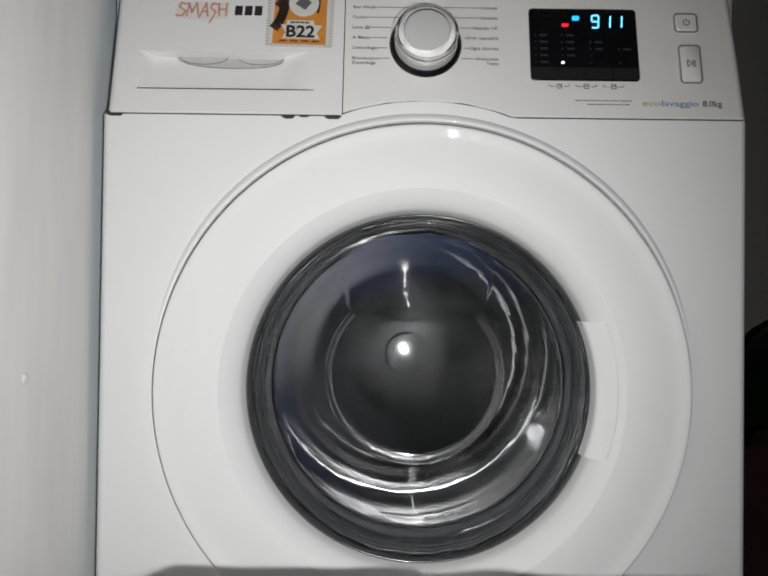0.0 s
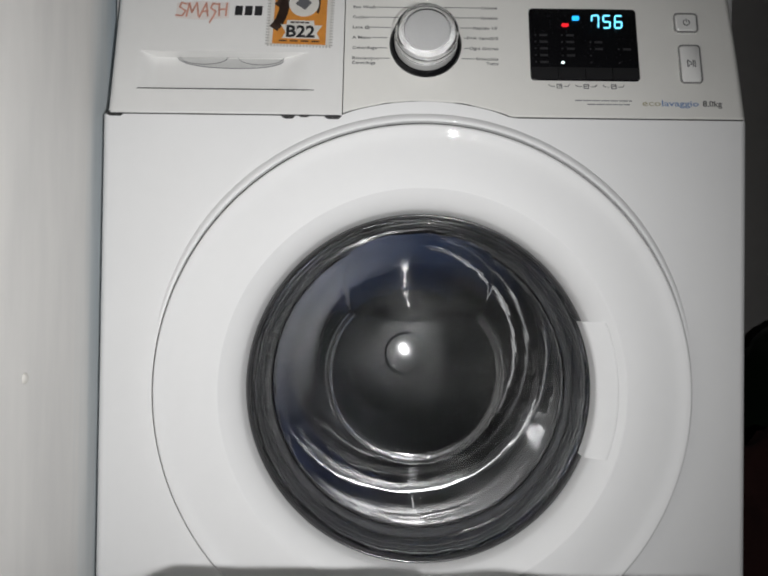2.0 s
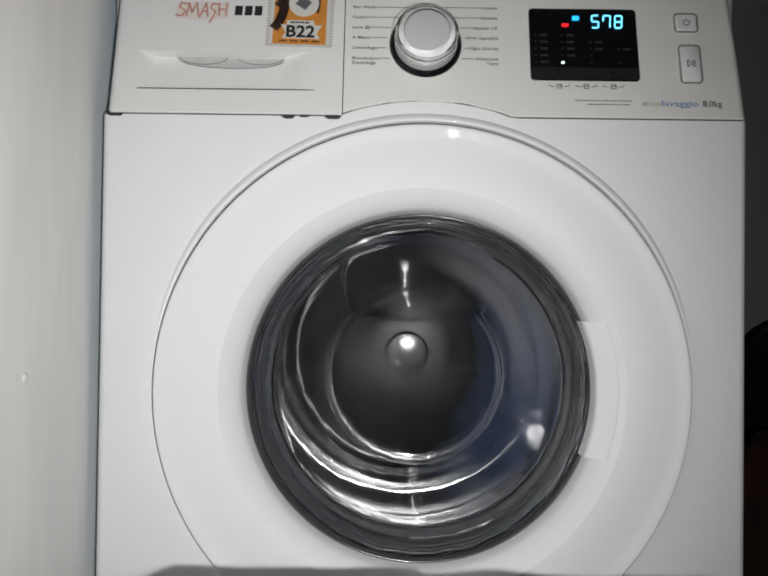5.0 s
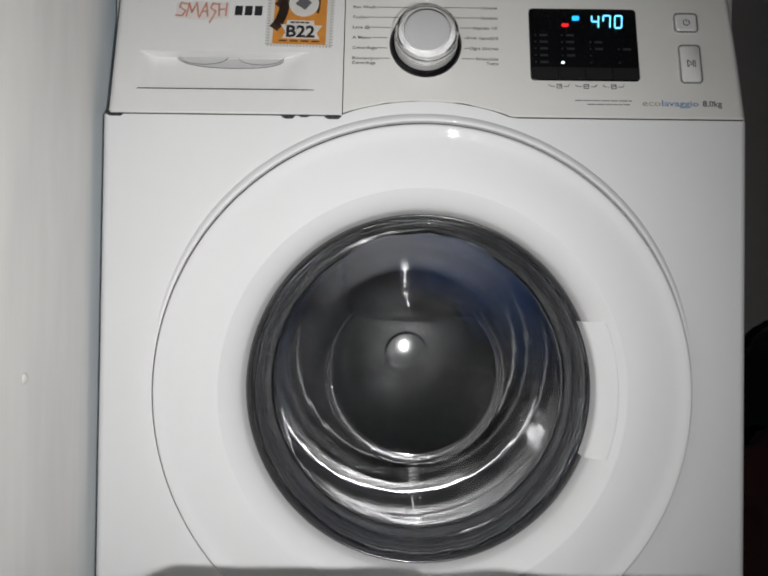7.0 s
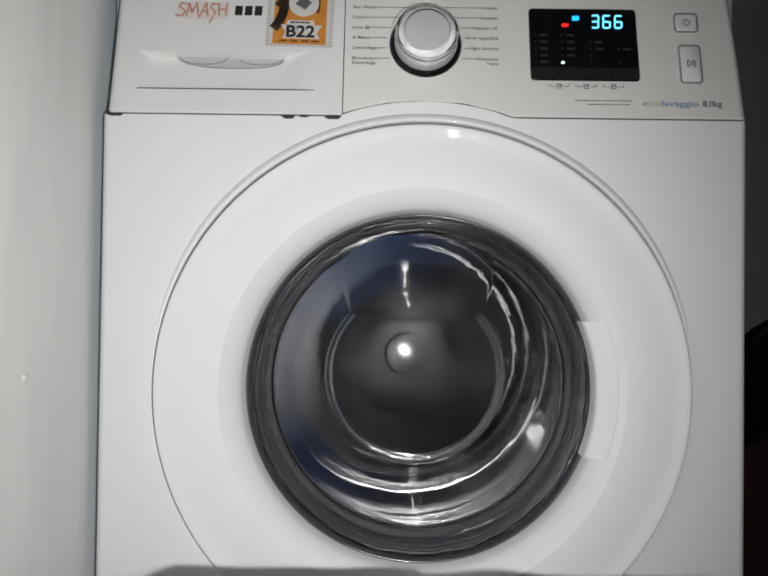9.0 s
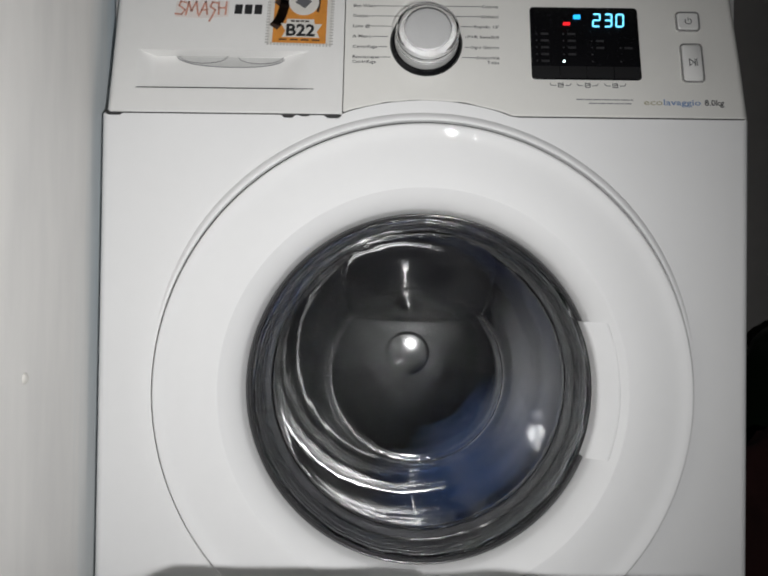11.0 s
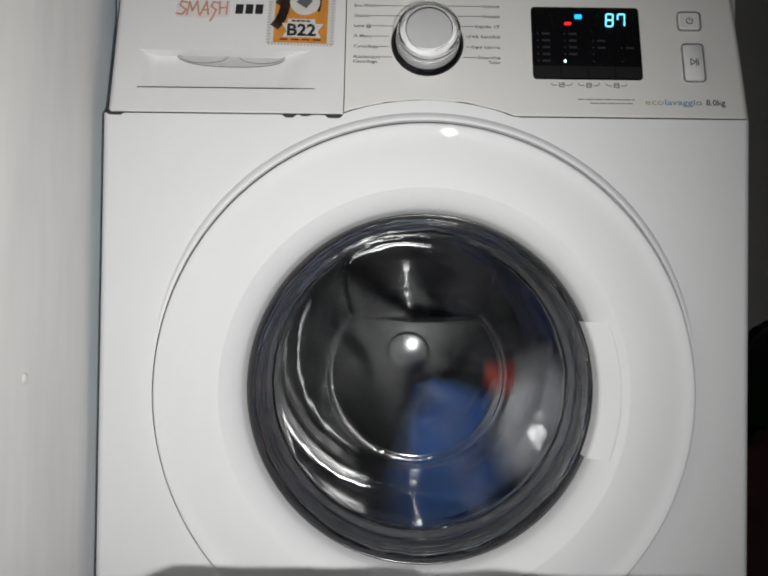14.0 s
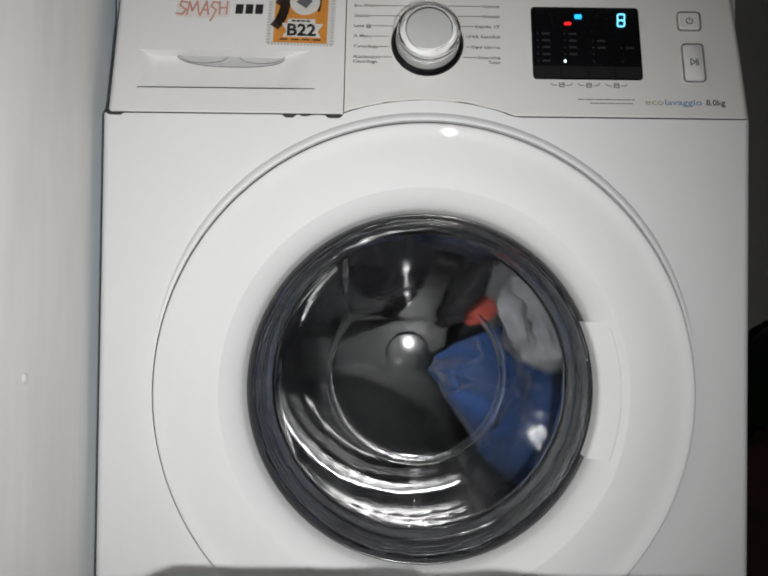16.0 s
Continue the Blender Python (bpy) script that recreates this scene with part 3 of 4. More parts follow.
bm = stroke([(-0.0032, -0.0034), (-0.0032, 0.0034), (0.0012, 0.0), (-0.0032, -0.0034)], 0.0008, 0.0026, 0.0029)
stroke([(0.0021, -0.0034), (0.0021, 0.0034)], 0.0008, 0.0026, 0.0029, bm)
stroke([(0.0038, -0.0034), (0.0038, 0.0034)], 0.0008, 0.0026, 0.0029, bm)
part("start_symbol", bm, INK, start, smooth=False)

# hand-lettered red scrawl and three plain dark blocks beside it, on the drawer
scrawl = bmesh.new()
for pts in ([(-0.2290, 0.1150), (-0.2345, 0.1165), (-0.2360, 0.1120), (-0.2300, 0.1075), (-0.2330, 0.1025), (-0.2392, 0.1030)],
            [(-0.2290, 0.1020), (-0.2268, 0.1160), (-0.2240, 0.1060), (-0.2195, 0.1165), (-0.2175, 0.1030)],
            [(-0.2165, 0.1010), (-0.2105, 0.1165), (-0.2085, 0.1025)], [(-0.2140, 0.1070), (-0.2085, 0.1080)],
            [(-0.1990, 0.1150), (-0.2040, 0.1160), (-0.2060, 0.1110), (-0.2010, 0.1075), (-0.2035, 0.1010), (-0.2062, 0.0955)],
            [(-0.1980, 0.1160), (-0.1975, 0.1030)], [(-0.1978, 0.1095), (-0.1915, 0.1100)], [(-0.1905, 0.1165), (-0.1910, 0.1030)]):
    stroke([(x - 0.0012, y) for x, y in pts], 0.0017, 0.0002, 0.0004, scrawl)
part("scrawl", scrawl, REDINK, drawer, "red hand-drawn marker letters", smooth=False)
part("marker_smudge", plate([(-0.2405, 0.1000), (-0.215, 0.0985), (-0.1895, 0.1005), (-0.1890, 0.1170), (-0.215, 0.1185), (-0.2400, 0.1165)], -0.0005, 0.00015), PINK, drawer,
     "faded pink marker smudge", smooth=False)
for i in range(3):
    x = -0.1838 + 0.0095 * i
    part("dark_block", plate([(x, 0.1037), (x + 0.0072, 0.1037), (x + 0.0078, 0.1138), (x + 0.0006, 0.1138)], -0.0005, 0.0003), BLACKINK, drawer,
         "plain dark printed block", smooth=False)

# stamp-shaped sticker
sticker = part("sticker", plate(rounded_rect(0.0560, 0.0680, 0.0005, 1), -0.0005, 0.0004), PAPER, drawer, "stamp-shaped orange sticker marked B22",
               m=Matrix.Translation((-0.1200, 0.1085, 0.0)) @ pose(0, 0, 0, 0, 0, -1.2) @ Matrix.Diagonal((1.1, 1.08, 1, 1)))
teeth = bmesh.new()
for i in range(20):
    for x, y in ((-0.0268 + 0.00283 * i, -0.0338), (-0.0268 + 0.00283 * i, 0.0338)):
        stroke([(x, y - 0.0012), (x, y + 0.0012)], 0.0013, 0.0004, 0.0006, teeth)
for i in range(24):
    for x in (-0.0278, 0.0278):
        y = -0.0328 + 0.00283 * i
        stroke([(x - 0.0012, y), (x + 0.0012, y)], 0.0013, 0.0004, 0.0006, teeth)
part("perforation", teeth, TEETH, sticker, "dark perforated edge", smooth=False)
part("orange_field", plate([(-0.0232, -0.0326), (0.0232, -0.0326), (0.0228, 0.0310), (-0.0228, 0.0310)], 0.0, 0.0007), ORANGE, sticker, "orange field", smooth=False)
bm = stroke(arc_points((-0.0215, -0.0160), (-0.0130, -0.0060), (-0.0125, 0.0290), 8), 0.0085, 0.0005, 0.0009)
stroke([(-0.0200, 0.0060), (-0.0080, 0.0210)], 0.0060, 0.0005, 0.0009, bm)
stroke(arc_points((0.0140, 0.0290), (0.0175, 0.0130), (0.0150, -0.0010), 6), 0.0022, 0.0005, 0.0009, bm)
part("brown_print", bm, BROWN, sticker, "dark brown curved shapes", smooth=False)
part("white_disc", plate([(0.0025 + 0.0132 * math.cos(a * math.pi / 16), 0.0078 + 0.0132 * math.sin(a * math.pi / 16)) for a in range(32)], 0.0, 0.0010), PAPER, sticker,
     "white disc", smooth=False)
part("slate_square", plate([(-0.0050, 0.0070), (0.0038, 0.0012), (0.0092, 0.0085), (0.0020, 0.0155)], 0.0, 0.0013), SLATE, sticker, "tilted dark grey square", smooth=False)
part("ribbon", plate([(-0.0150, -0.0272), (-0.0120, -0.0215), (-0.0165, -0.0140), (-0.0118, -0.0140), (-0.0112, -0.0095), (0.0122, -0.0095), (0.0128, -0.0140),
                      (0.0195, -0.0140), (0.0150, -0.0215), (0.0178, -0.0272)], 0.0, 0.0012), PAPER, sticker, "white ribbon", smooth=False)
lettering("B22", 0.0160, BLACKINK, sticker, -0.0122, -0.0258, 0.0013, name="sticker_lettering", width=0.0250, label="dark letters B22")
bm = bmesh.new()
for i in range(4):
    stroke([(-0.0075 + 0.0042 * i, -0.0116), (-0.0050 + 0.0042 * i, -0.0116)], 0.0016, 0.0010, 0.0014, bm)
    stroke([(-0.0170 + 0.0095 * i, -0.0296), (-0.0110 + 0.0095 * i, -0.0296)], 0.0012, 0.0006, 0.0010, bm)
part("small_print", bm, BROWN, sticker, "illegible small print", smooth=False)

# ---- door ----
door_profile = ([(0.2482, 0.028), (0.2482, -0.0030)] + arc_points((0.2482, -0.0030), (0.2478, -0.0090), (0.2447, -0.0084), 5)
                + arc_points((0.2447, -0.0084), (0.2385, -0.0067), (0.2375, -0.0064), 3) + arc_points((0.2370, -0.00630), (0.2340, -0.0055), (0.2280, -0.0054), 6) + [(0.2150, -0.0054)]
                + arc_points((0.1892, -0.0054), (0.1884, -0.0053), (0.1877, -0.0046), 4)
                + arc_points((0.1877, -0.0046), (0.1762, 0.0030), (0.1715, 0.0120), 10) + arc_points((0.1715, 0.0120), (0.1700, 0.0160), (0.1692, 0.0235), 5) + [(0.1684, 0.0265), (0.1684, 0.055)])
door = part("door", revolve(door_profile, 192), DOORWHITE, machine, "closed round white door with a glass bowl", m=Matrix.Translation((0, 0, DOOR_Z)))
trim_profile = ([(0.1683, 0.045), (0.1681, 0.0240)] + arc_points((0.1679, 0.0232), (0.1668, 0.0216), (0.1656, 0.0230), 5) + [(0.1650, 0.0262), (0.1644, 0.0262)]
                + [(0.1644, 0.0370), (0.1630, 0.0420), (0.1614, 0.0500), (0.1608, 0.0560), (0.1608, 0.0640), (0.1640, 0.0660)])
part("door_trim", revolve(trim_profile, 160), TRIM, door, "smoked plastic trim ring")


def handle_mesh():
    prof = [(0.1645, 0.0340), (0.1645, 0.0125)] + arc_points((0.1645, 0.0125), (0.1648, 0.0085), (0.1675, 0.0070), 4) + \
        arc_points((0.1800, -0.0014), (0.1822, -0.0024), (0.1826, -0.0006), 3) + [(0.1826, 0.0200)]
    bm = revolve(prof, 40, -21.5, 23.5, closed=True)
    for v in bm.verts:
        r = math.hypot(v.co.x, v.co.z)
        z = 0.1665 * v.co.z / r
        v.co.x, v.co.z = math.sqrt(r * r - z * z), z
    return bm


part("door_handle", handle_mesh(), DOORWHITE, door, "white curved pull handle set in the door")


def bowl_mesh():
    """The glass: a flange, a wall that reaches into the drum and a rounded end whose upper part slants out to the rim, with its thickness."""
    outer = (arc_points((0.1640, 0.0290), (0.1636, 0.0256), (0.1620, 0.0264), 5) + arc_points((0.1611, 0.0278), (0.1600, 0.0262), (0.1590, 0.0271), 6)
             + arc_points((0.1582, 0.0292), (0.1574, 0.0284), (0.1567, 0.0304), 5) + arc_points((0.1562, 0.0345), (0.1554, 0.0332), (0.1544, 0.0390), 5) + arc_points((0.1541, 0.0420), (0.1536, 0.0480), (0.1530, 0.0560), 4)
             + arc_points((0.1530, 0.0560), (0.1526, 0.0640), (0.1512, 0.0690), 5) + arc_points((0.1507, 0.0692), (0.1500, 0.0686), (0.1494, 0.0714), 5) + arc_points((0.1490, 0.0722), (0.1468, 0.0754), (0.1446, 0.0785), 4)
             + arc_points((0.1446, 0.0785), (0.1252, 0.1054), (0.1010, 0.1340), 16) + arc_points((0.0994, 0.1346), (0.0980, 0.1337), (0.0964, 0.1352), 5)
             + arc_points((0.0958, 0.1362), (0.0940, 0.1377), (0.0900, 0.1380), 4) + [(0.0600, 0.1405), (0.0300, 0.1420), (0.0002, 0.1425)])
    inner = ([(0.0002, 0.1475), (0.0300, 0.1470), (0.0600, 0.1456), (0.0910, 0.1432)] + arc_points((0.0910, 0.1432), (0.1010, 0.1420), (0.1048, 0.1385), 6)
             + arc_points((0.1048, 0.1385), (0.1290, 0.1090), (0.1488, 0.0810), 12) + arc_points((0.1488, 0.0810), (0.1562, 0.0705), (0.1570, 0.0545), 8)
             + [(0.1576, 0.0470), (0.1592, 0.0400), (0.1640, 0.0350)])

    def fine(line):
        out = [line[0]]
        for p, q in zip(line, line[1:]):
            n = max(1, math.ceil(math.dist(p, q) / (0.0011 if 0.094 < p[0] < 0.153 else 0.0024)))
            out += [(p[0] + (q[0] - p[0]) * i / n, p[1] + (q[1] - p[1]) * i / n) for i in range(1, n + 1)]
        return out

    sides = [(p, 0.0) for p in fine(outer)] + [(p, 0.0070) for p in fine(inner)]
    bm = bmesh.new()
    segs = 600
    rings = []
    for i in range(segs):
        a = 2 * math.pi * i / segs
        ring = []
        for (r, y), back in sides:
            x, z = r * math.cos(a), r * math.sin(a)
            # the flanks are pressed a little flatter than the foot
            y += 0.12 * max(0.0, min(r, 0.1512) - 0.101) * (math.sin(a - radians(27)) * math.cos(a)) ** 2
            # the slanting face, softly joined to the rest
            slant = 0.1425 + back - 1.035 * (z - 0.0600)
            if r < 0.1532 or back:
                ridge = 0.0 if back or r < 0.0985 or z < 0.04 or x > 0 else 0.0013 * math.exp(-((y - slant) / 0.0021) ** 2) * (1 + 0.8 * noise.noise((x * 150, z * 150, 5.0)))
                y = -ridge + (y + slant - math.sqrt((y - slant) ** 2 + 0.0014 ** 2)) / 2
            # pressed glass is never quite true: a slight wave along its rims
            k = max(0.0, min(1.0, (r - 0.086) / 0.010))
            if k > 0:
                q = Vector((x, y * 0.4, z))
                rim = max(0.0, min(1.0, (r - 0.1505) / 0.002))
                s = 1 + k * (0.00018 + 0.0008 * rim) * noise.noise(q * 62 + Vector((3, 1, 7))) / r
                bead = max(0.0, 1 - abs(r - 0.0978) / 0.003)
                y += k * ((0.00014 + 0.0008 * rim) * noise.noise(q * 36) + (0.00004 + 0.00008 * rim) * noise.noise(q * 110)) + bead * 0.00032 * noise.noise(q * 190)
                x, z = x * s, z * s
            ring.append(bm.verts.new((x, y, z)))
        rings.append(ring)
    n = len(sides)
    for i in range(segs):
        p, q = rings[i], rings[(i + 1) % segs]
        for j in range(n):
            k = (j + 1) % n
            bm.faces.new((p[j], p[k], q[k], q[j]))
    bmesh.ops.remove_doubles(bm, verts=bm.verts, dist=1e-5)
    return bm


bowl = part("glass_bowl", bowl_mesh(), GLASS, door, "clear glass bowl of the door")
bowl.visible_shadow = False

# rubber gasket and the stationary tub mouth
part("gasket", revolve([(0.1700, 0.0500), (0.1730, 0.0600), (0.1690, 0.0680), (0.1600, 0.0720), (0.1570, 0.0760), (0.1590, 0.0830), (0.1650, 0.0860), (0.1680, 0.0930),
                        (0.1640, 0.0990), (0.1700, 0.1040), (0.2500, 0.1045), (0.2500, 0.0600)], 128), RUBBER, machine, "grey folded rubber gasket",
     m=Matrix.Translation((0, 0, DOOR_Z)))
part("tub", revolve([(0.2600, 0.0500), (0.2750, 0.0600), (0.2750, 0.5200), (0.0, 0.5200)], 64), DARKGAP, machine, "dark plastic outer tub", m=Matrix.Translation((0, 0, DOOR_Z)))

# ---- drum ----
AXIS = Matrix.Translation((0, 0, DOOR_Z))
drum_profile = ([(0.2440, 0.1220), (0.2100, 0.1180), (0.1720, 0.1120), (0.1660, 0.1080), (0.1630, 0.1110), (0.1640, 0.1190), (0.1730, 0.1230), (0.2080, 0.1290)]
                + arc_points((0.2080, 0.1290), (0.2340, 0.1320), (0.2380, 0.1480), 5) + [(0.2392, 0.1500)])
drum = part("drum", revolve(drum_profile, 128), STEEL, machine, "stainless steel washing drum", m=AXIS)


def drum_wall():
    """The cylinder, pressed into rows of shallow pillows, and its corner with the back."""
    bm = bmesh.new()
    na, ny = 480, 120
    rows = []
    for i in range(ny + 1):
        y = 0.150 + 0.290 * i / ny
        fade = min(1.0, i / 4, (ny - i) / 3)
        row = []
        for j in range(na):
            a = 2 * math.pi * j / na
            pillow = math.cos(24 * a + 150 * y) * math.cos(24 * a - 150 * y)
            u = ((y - 0.150) % 0.030) - 0.015
            dimple = math.exp(-(u / 0.0045) ** 2) * (0.45 + 0.55 * math.cos(48 * a))
            r = 0.2392 - fade * (0.0003 * pillow + 0.0014 * dimple)
            row.append(bm.verts.new((r * math.cos(a), y, r * math.sin(a))))
        rows.append(row)
    for r, y in ((0.2390, 0.4420), (0.2384, 0.4452), (0.2368, 0.4492), (0.2338, 0.4528), (0.2292, 0.4552), (0.2240, 0.4560), (0.2150, 0.4560)):
        rows.append([bm.verts.new((r * math.cos(2 * math.pi * j / na), y, r * math.sin(2 * math.pi * j / na))) for j in range(na)])
    for p, q in zip(rows, rows[1:]):
        for j in range(na):
            k = (j + 1) % na
            bm.faces.new((p[j], p[k], q[k], q[j]))
    return bm


part("drum_wall", drum_wall(), STEEL, drum, "embossed steel drum wall")


def drum_back():
    """Back disc pressed into a three-armed star with a raised hub."""
    bm = bmesh.new()
    nr, na = 150, 300
    rows = []
    for i in range(nr + 1):
        r = 0.2155 * i / nr
        row = []
        for j in range(na):
            a = 2 * math.pi * j / na
            near = min(abs((a - radians(c) + math.pi) % (2 * math.pi) - math.pi) for c in (90, 210, 330))
            half = 0.046 + 0.10 * max(0, 1 - r / 0.10) ** 2
            off = r * math.sin(min(near, math.pi / 2)) if near < math.pi / 2 else r
            k = max(0.0, min(1.0, (half - off) / 0.034 + 0.5))
            k = k * k * (3 - 2 * k)
            rise = 0.024 * k * min(1.0, (0.2155 - r) / 0.05) + 0.17 * max(0.0, 0.206 - max(r, 0.0255))
            edge = max(0.0, min(1.0, (0.0335 - r) / 0.005))
            hub = 0.0002 * edge * edge * (3 - 2 * edge)
            # pressed rings round the rim
            ring = max(0.0, min(1.0, (r - 0.168) / 0.010, (0.2150 - r) / 0.006)) * (1 - 0.7 * k)
            y = 0.456 - rise - hub - 0.0011 * ring * (1 - math.cos(2 * math.pi * (r - 0.168) / 0.0235))
            row.append(bm.verts.new((r * math.cos(a), y, r * math.sin(a))))
        rows.append(row)
    for a, b in zip(rows, rows[1:]):
        for j in range(na):
            k = (j + 1) % na
            bm.faces.new((a[j], a[k], b[k], b[j]))
    bmesh.ops.remove_doubles(bm, verts=bm.verts, dist=1e-6)
    return bm


# coloured darker than the wall to stand for the shade back there
part("drum_back", drum_back(), STEELSHADED, drum, "pressed steel drum back with three arms, coloured dark for shade")


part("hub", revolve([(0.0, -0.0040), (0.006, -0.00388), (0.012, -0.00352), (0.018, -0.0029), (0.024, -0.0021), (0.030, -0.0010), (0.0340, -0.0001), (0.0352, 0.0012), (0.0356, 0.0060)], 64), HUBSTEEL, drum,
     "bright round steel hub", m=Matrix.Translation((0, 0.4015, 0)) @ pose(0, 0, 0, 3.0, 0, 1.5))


def holes(rings, per, size):
    """Rows of small pressed holes round the drum wall."""
    bm = bmesh.new()
    for i, y in enumerate(rings):
        for j in range(per):
            a = 2 * math.pi * (j + 0.5 * (i % 2)) / per
            c = Vector((0.2376 * math.cos(a), y, 0.2376 * math.sin(a)))
            ta = Vector((-math.sin(a), 0, math.cos(a)))
            up = Vector((0, 1, 0))
            vs = [bm.verts.new(c + size * (math.cos(b * math.pi / 3) * ta + 1.2 * math.sin(b * math.pi / 3) * up)) for b in range(6)]
            bm.faces.new(vs)
    return bm


tagged(part("drain_holes", holes([0.165 + 0.019 * i for i in range(14)], 84, 0.0021), DARKGAP, drum, "rows of small dark drain holes", smooth=False), kind="stuff")


def lifter_mesh():
    """A rounded paddle along the drum wall."""
    bm = bmesh.new()
    rows = []
    for i in range(13):
        y = 0.150 + 0.27 * i / 12
        e = math.sin(math.pi * min(max((i + 0.6) / 13, 0), 1)) ** 0.45
        row = []
        for j in range(13):
            u = -1 + 2 * j / 12
            h = 0.060 * e * (1 - abs(u) ** 2.2) ** 0.8 if abs(u) < 1 else 0
            row.append(bm.verts.new((0.2395 - h, y, 0.040 * u * (1 - 0.35 * h / 0.06))))
        rows.append(row)
    for a, b in zip(rows, rows[1:]):
        for j in range(12):
            bm.faces.new((a[j], a[j + 1], b[j + 1], b[j]))
    return bm


for a in (90, 210, 330):
    part("lifter", lifter_mesh(), LIFTER, drum, "dark grey plastic lifter paddle", m=pose(0, 0, 0, 0, -a, 0))


# ---- laundry ----
def laundry(name, material, a0, a1, r0, r1, y0, y1, seed, label, rough=1.0):
    """A crumpled wet garment pressed against the drum, about the drum's axis."""
    bm = bmesh.new()
    nu, nv = 56, 36
    rows = []
    off = Vector((seed * 3.7, seed * 1.3, -seed * 2.1))

    def sq(v, p):
        return math.copysign(abs(v) ** p, v)

    for i in range(nv + 1):
        ph = math.pi * (i / nv - 0.5)
        row = []
        for j in range(nu):
            th = 2 * math.pi * j / nu
            sx, sy, sz = sq(math.cos(ph), 0.6) * sq(math.cos(th), 0.6), sq(math.cos(ph), 0.6) * sq(math.sin(th), 0.6), sq(math.sin(ph), 0.6)
            a = (a0 + a1) / 2 + (a1 - a0) / 2 * sx
            r = (r0 + r1) / 2 + (r1 - r0) / 2 * sy
            y = (y0 + y1) / 2 + (y1 - y0) / 2 * sz
            p = Vector((r * math.cos(radians(a)), y, r * math.sin(radians(a))))
            ridge = 1 - abs(noise.noise(p * 17 + off)) * 2
            fold = 1 - abs(noise.noise(p * 38 + off * 2)) * 2
            d = (ridge * 0.012 + fold * 0.006 + noise.noise(p * 9 - off) * 0.012) * rough
            r2 = min(r + (d if sy > 0 else -d), r1)
            a2 = radians(a + math.degrees(noise.noise(p * 14 + off * 3) * 0.014 * rough / max(r, 0.06)))
            crease = 1 - 2 * abs(noise.noise(Vector((p.x * 30, p.y * 12, p.z * 14)) + off))
            y2 = min(max(y + (noise.noise(p * 15 - off * 2) * 0.016 - ridge * 0.014 - crease * 0.012) * rough, 0.152), 0.447)
            row.append(bm.verts.new((r2 * math.cos(a2), y2, r2 * math.sin(a2))))
        rows.append(row)
    for a, b in zip(rows, rows[1:]):
        for j in range(nu):
            k = (j + 1) % nu
            bm.faces.new((a[j], a[k], b[k], b[j]))
    bmesh.ops.remove_doubles(bm, verts=bm.verts, dist=1e-6)
    ob = part(name, bm, material)
    ob.matrix_local = AXIS
    return tagged(ob, label, "laundry", "laundry in the drum")


clothes = [
    laundry("blue_garment", BLUECLOTH, -26, 32, 0.150, 0.236, 0.24, 0.42, 1, "bright blue wet garment pressed in the spinning drum"),
    laundry("grey_garment", GREYCLOTH, 26, 76, 0.150, 0.237, 0.155, 0.40, 3, "grey and white wet garment pressed in the drum", 1.5),
    laundry("black_garment", BLACKCLOTH, 101, 152, 0.105, 0.237, 0.35, 0.44, 4, "black wet garment pressed against the drum's back"),
    laundry("navy_garment", NAVYCLOTH, 78, 118, 0.180, 0.237, 0.18, 0.40, 5, "dark navy wet garment pressed in the drum"),
    laundry("dark_blue_garment", DEEPBLUECLOTH, 118, 142, 0.185, 0.237, 0.16, 0.43, 8, "deep navy blue wet garment pressed in the drum"),
    laundry("black_sock", BLACKCLOTH, -37, -24, 0.150, 0.237, 0.22, 0.40, 6, "small black wet sock next to the blue garment", 0.6),
]

# pieces that cling to the wall at speed and slump towards the hub as it slows, with the heading along which they slide
slumping = [
    (laundry("blue_sleeve", BLUECLOTH, -24, 44, 0.062, 0.165, 0.30, 0.41, 11, "bright blue wet sleeve slumping towards the hub", 1.6), 5, 0.072),
    (laundry("red_garment", REDCLOTH, 56, 69, 0.096, 0.166, 0.25, 0.31, 2, "small orange-red wet garment beside the blue one", 0.5), 63, 0.085),
    (laundry("black_shirt", BLACKCLOTH, 62, 84, 0.075, 0.190, 0.31, 0.43, 9, "black wet shirt beside the red garment", 0.6), 73, 0.045),
]

# ---- what stands round the machine ----


def lump(name, material, cx, cy, z0, w, d, h, seed, label, category, lean=0.0):
    """A soft sagging sack or folded heap that rests on z0."""
    bm = bmesh.new()
    bmesh.ops.create_icosphere(bm, subdivisions=5, radius=1.0)
    off = Vector((seed * 5.1, seed, 0))
    for v in bm.verts:
        p = v.co.copy()
        q = Vector([math.copysign(abs(c) ** 0.55, c) for c in p])
        k = 1 + 0.10 * noise.noise(p * 1.7 + off) + 0.05 * (1 - 2 * abs(noise.noise(p * 4 + off)))
        q *= k
        z = max(0.0, (q.z + 1) / 2)
        v.co = (q.x * w / 2 * (1 - lean * z) + lean * z * w / 2, q.y * d / 2, z * h)
    ob = part(name, bm, material)
    ob.matrix_local = Matrix.Translation((cx, cy, z0))
    return tagged(ob, label, category)


lump("rubbish_sack", GREENBAG, 0.66, 0.36, 0.0, 0.60, 0.42, 0.49, 3, "dark green plastic sack leaning beside the machine", "sack", lean=0.35)
lump("crumpled_blanket", REDBAG, 0.50, 0.10, 0.0, 0.28, 0.24, 0.36, 7, "dark red crumpled blanket lying on the floor", "blanket")

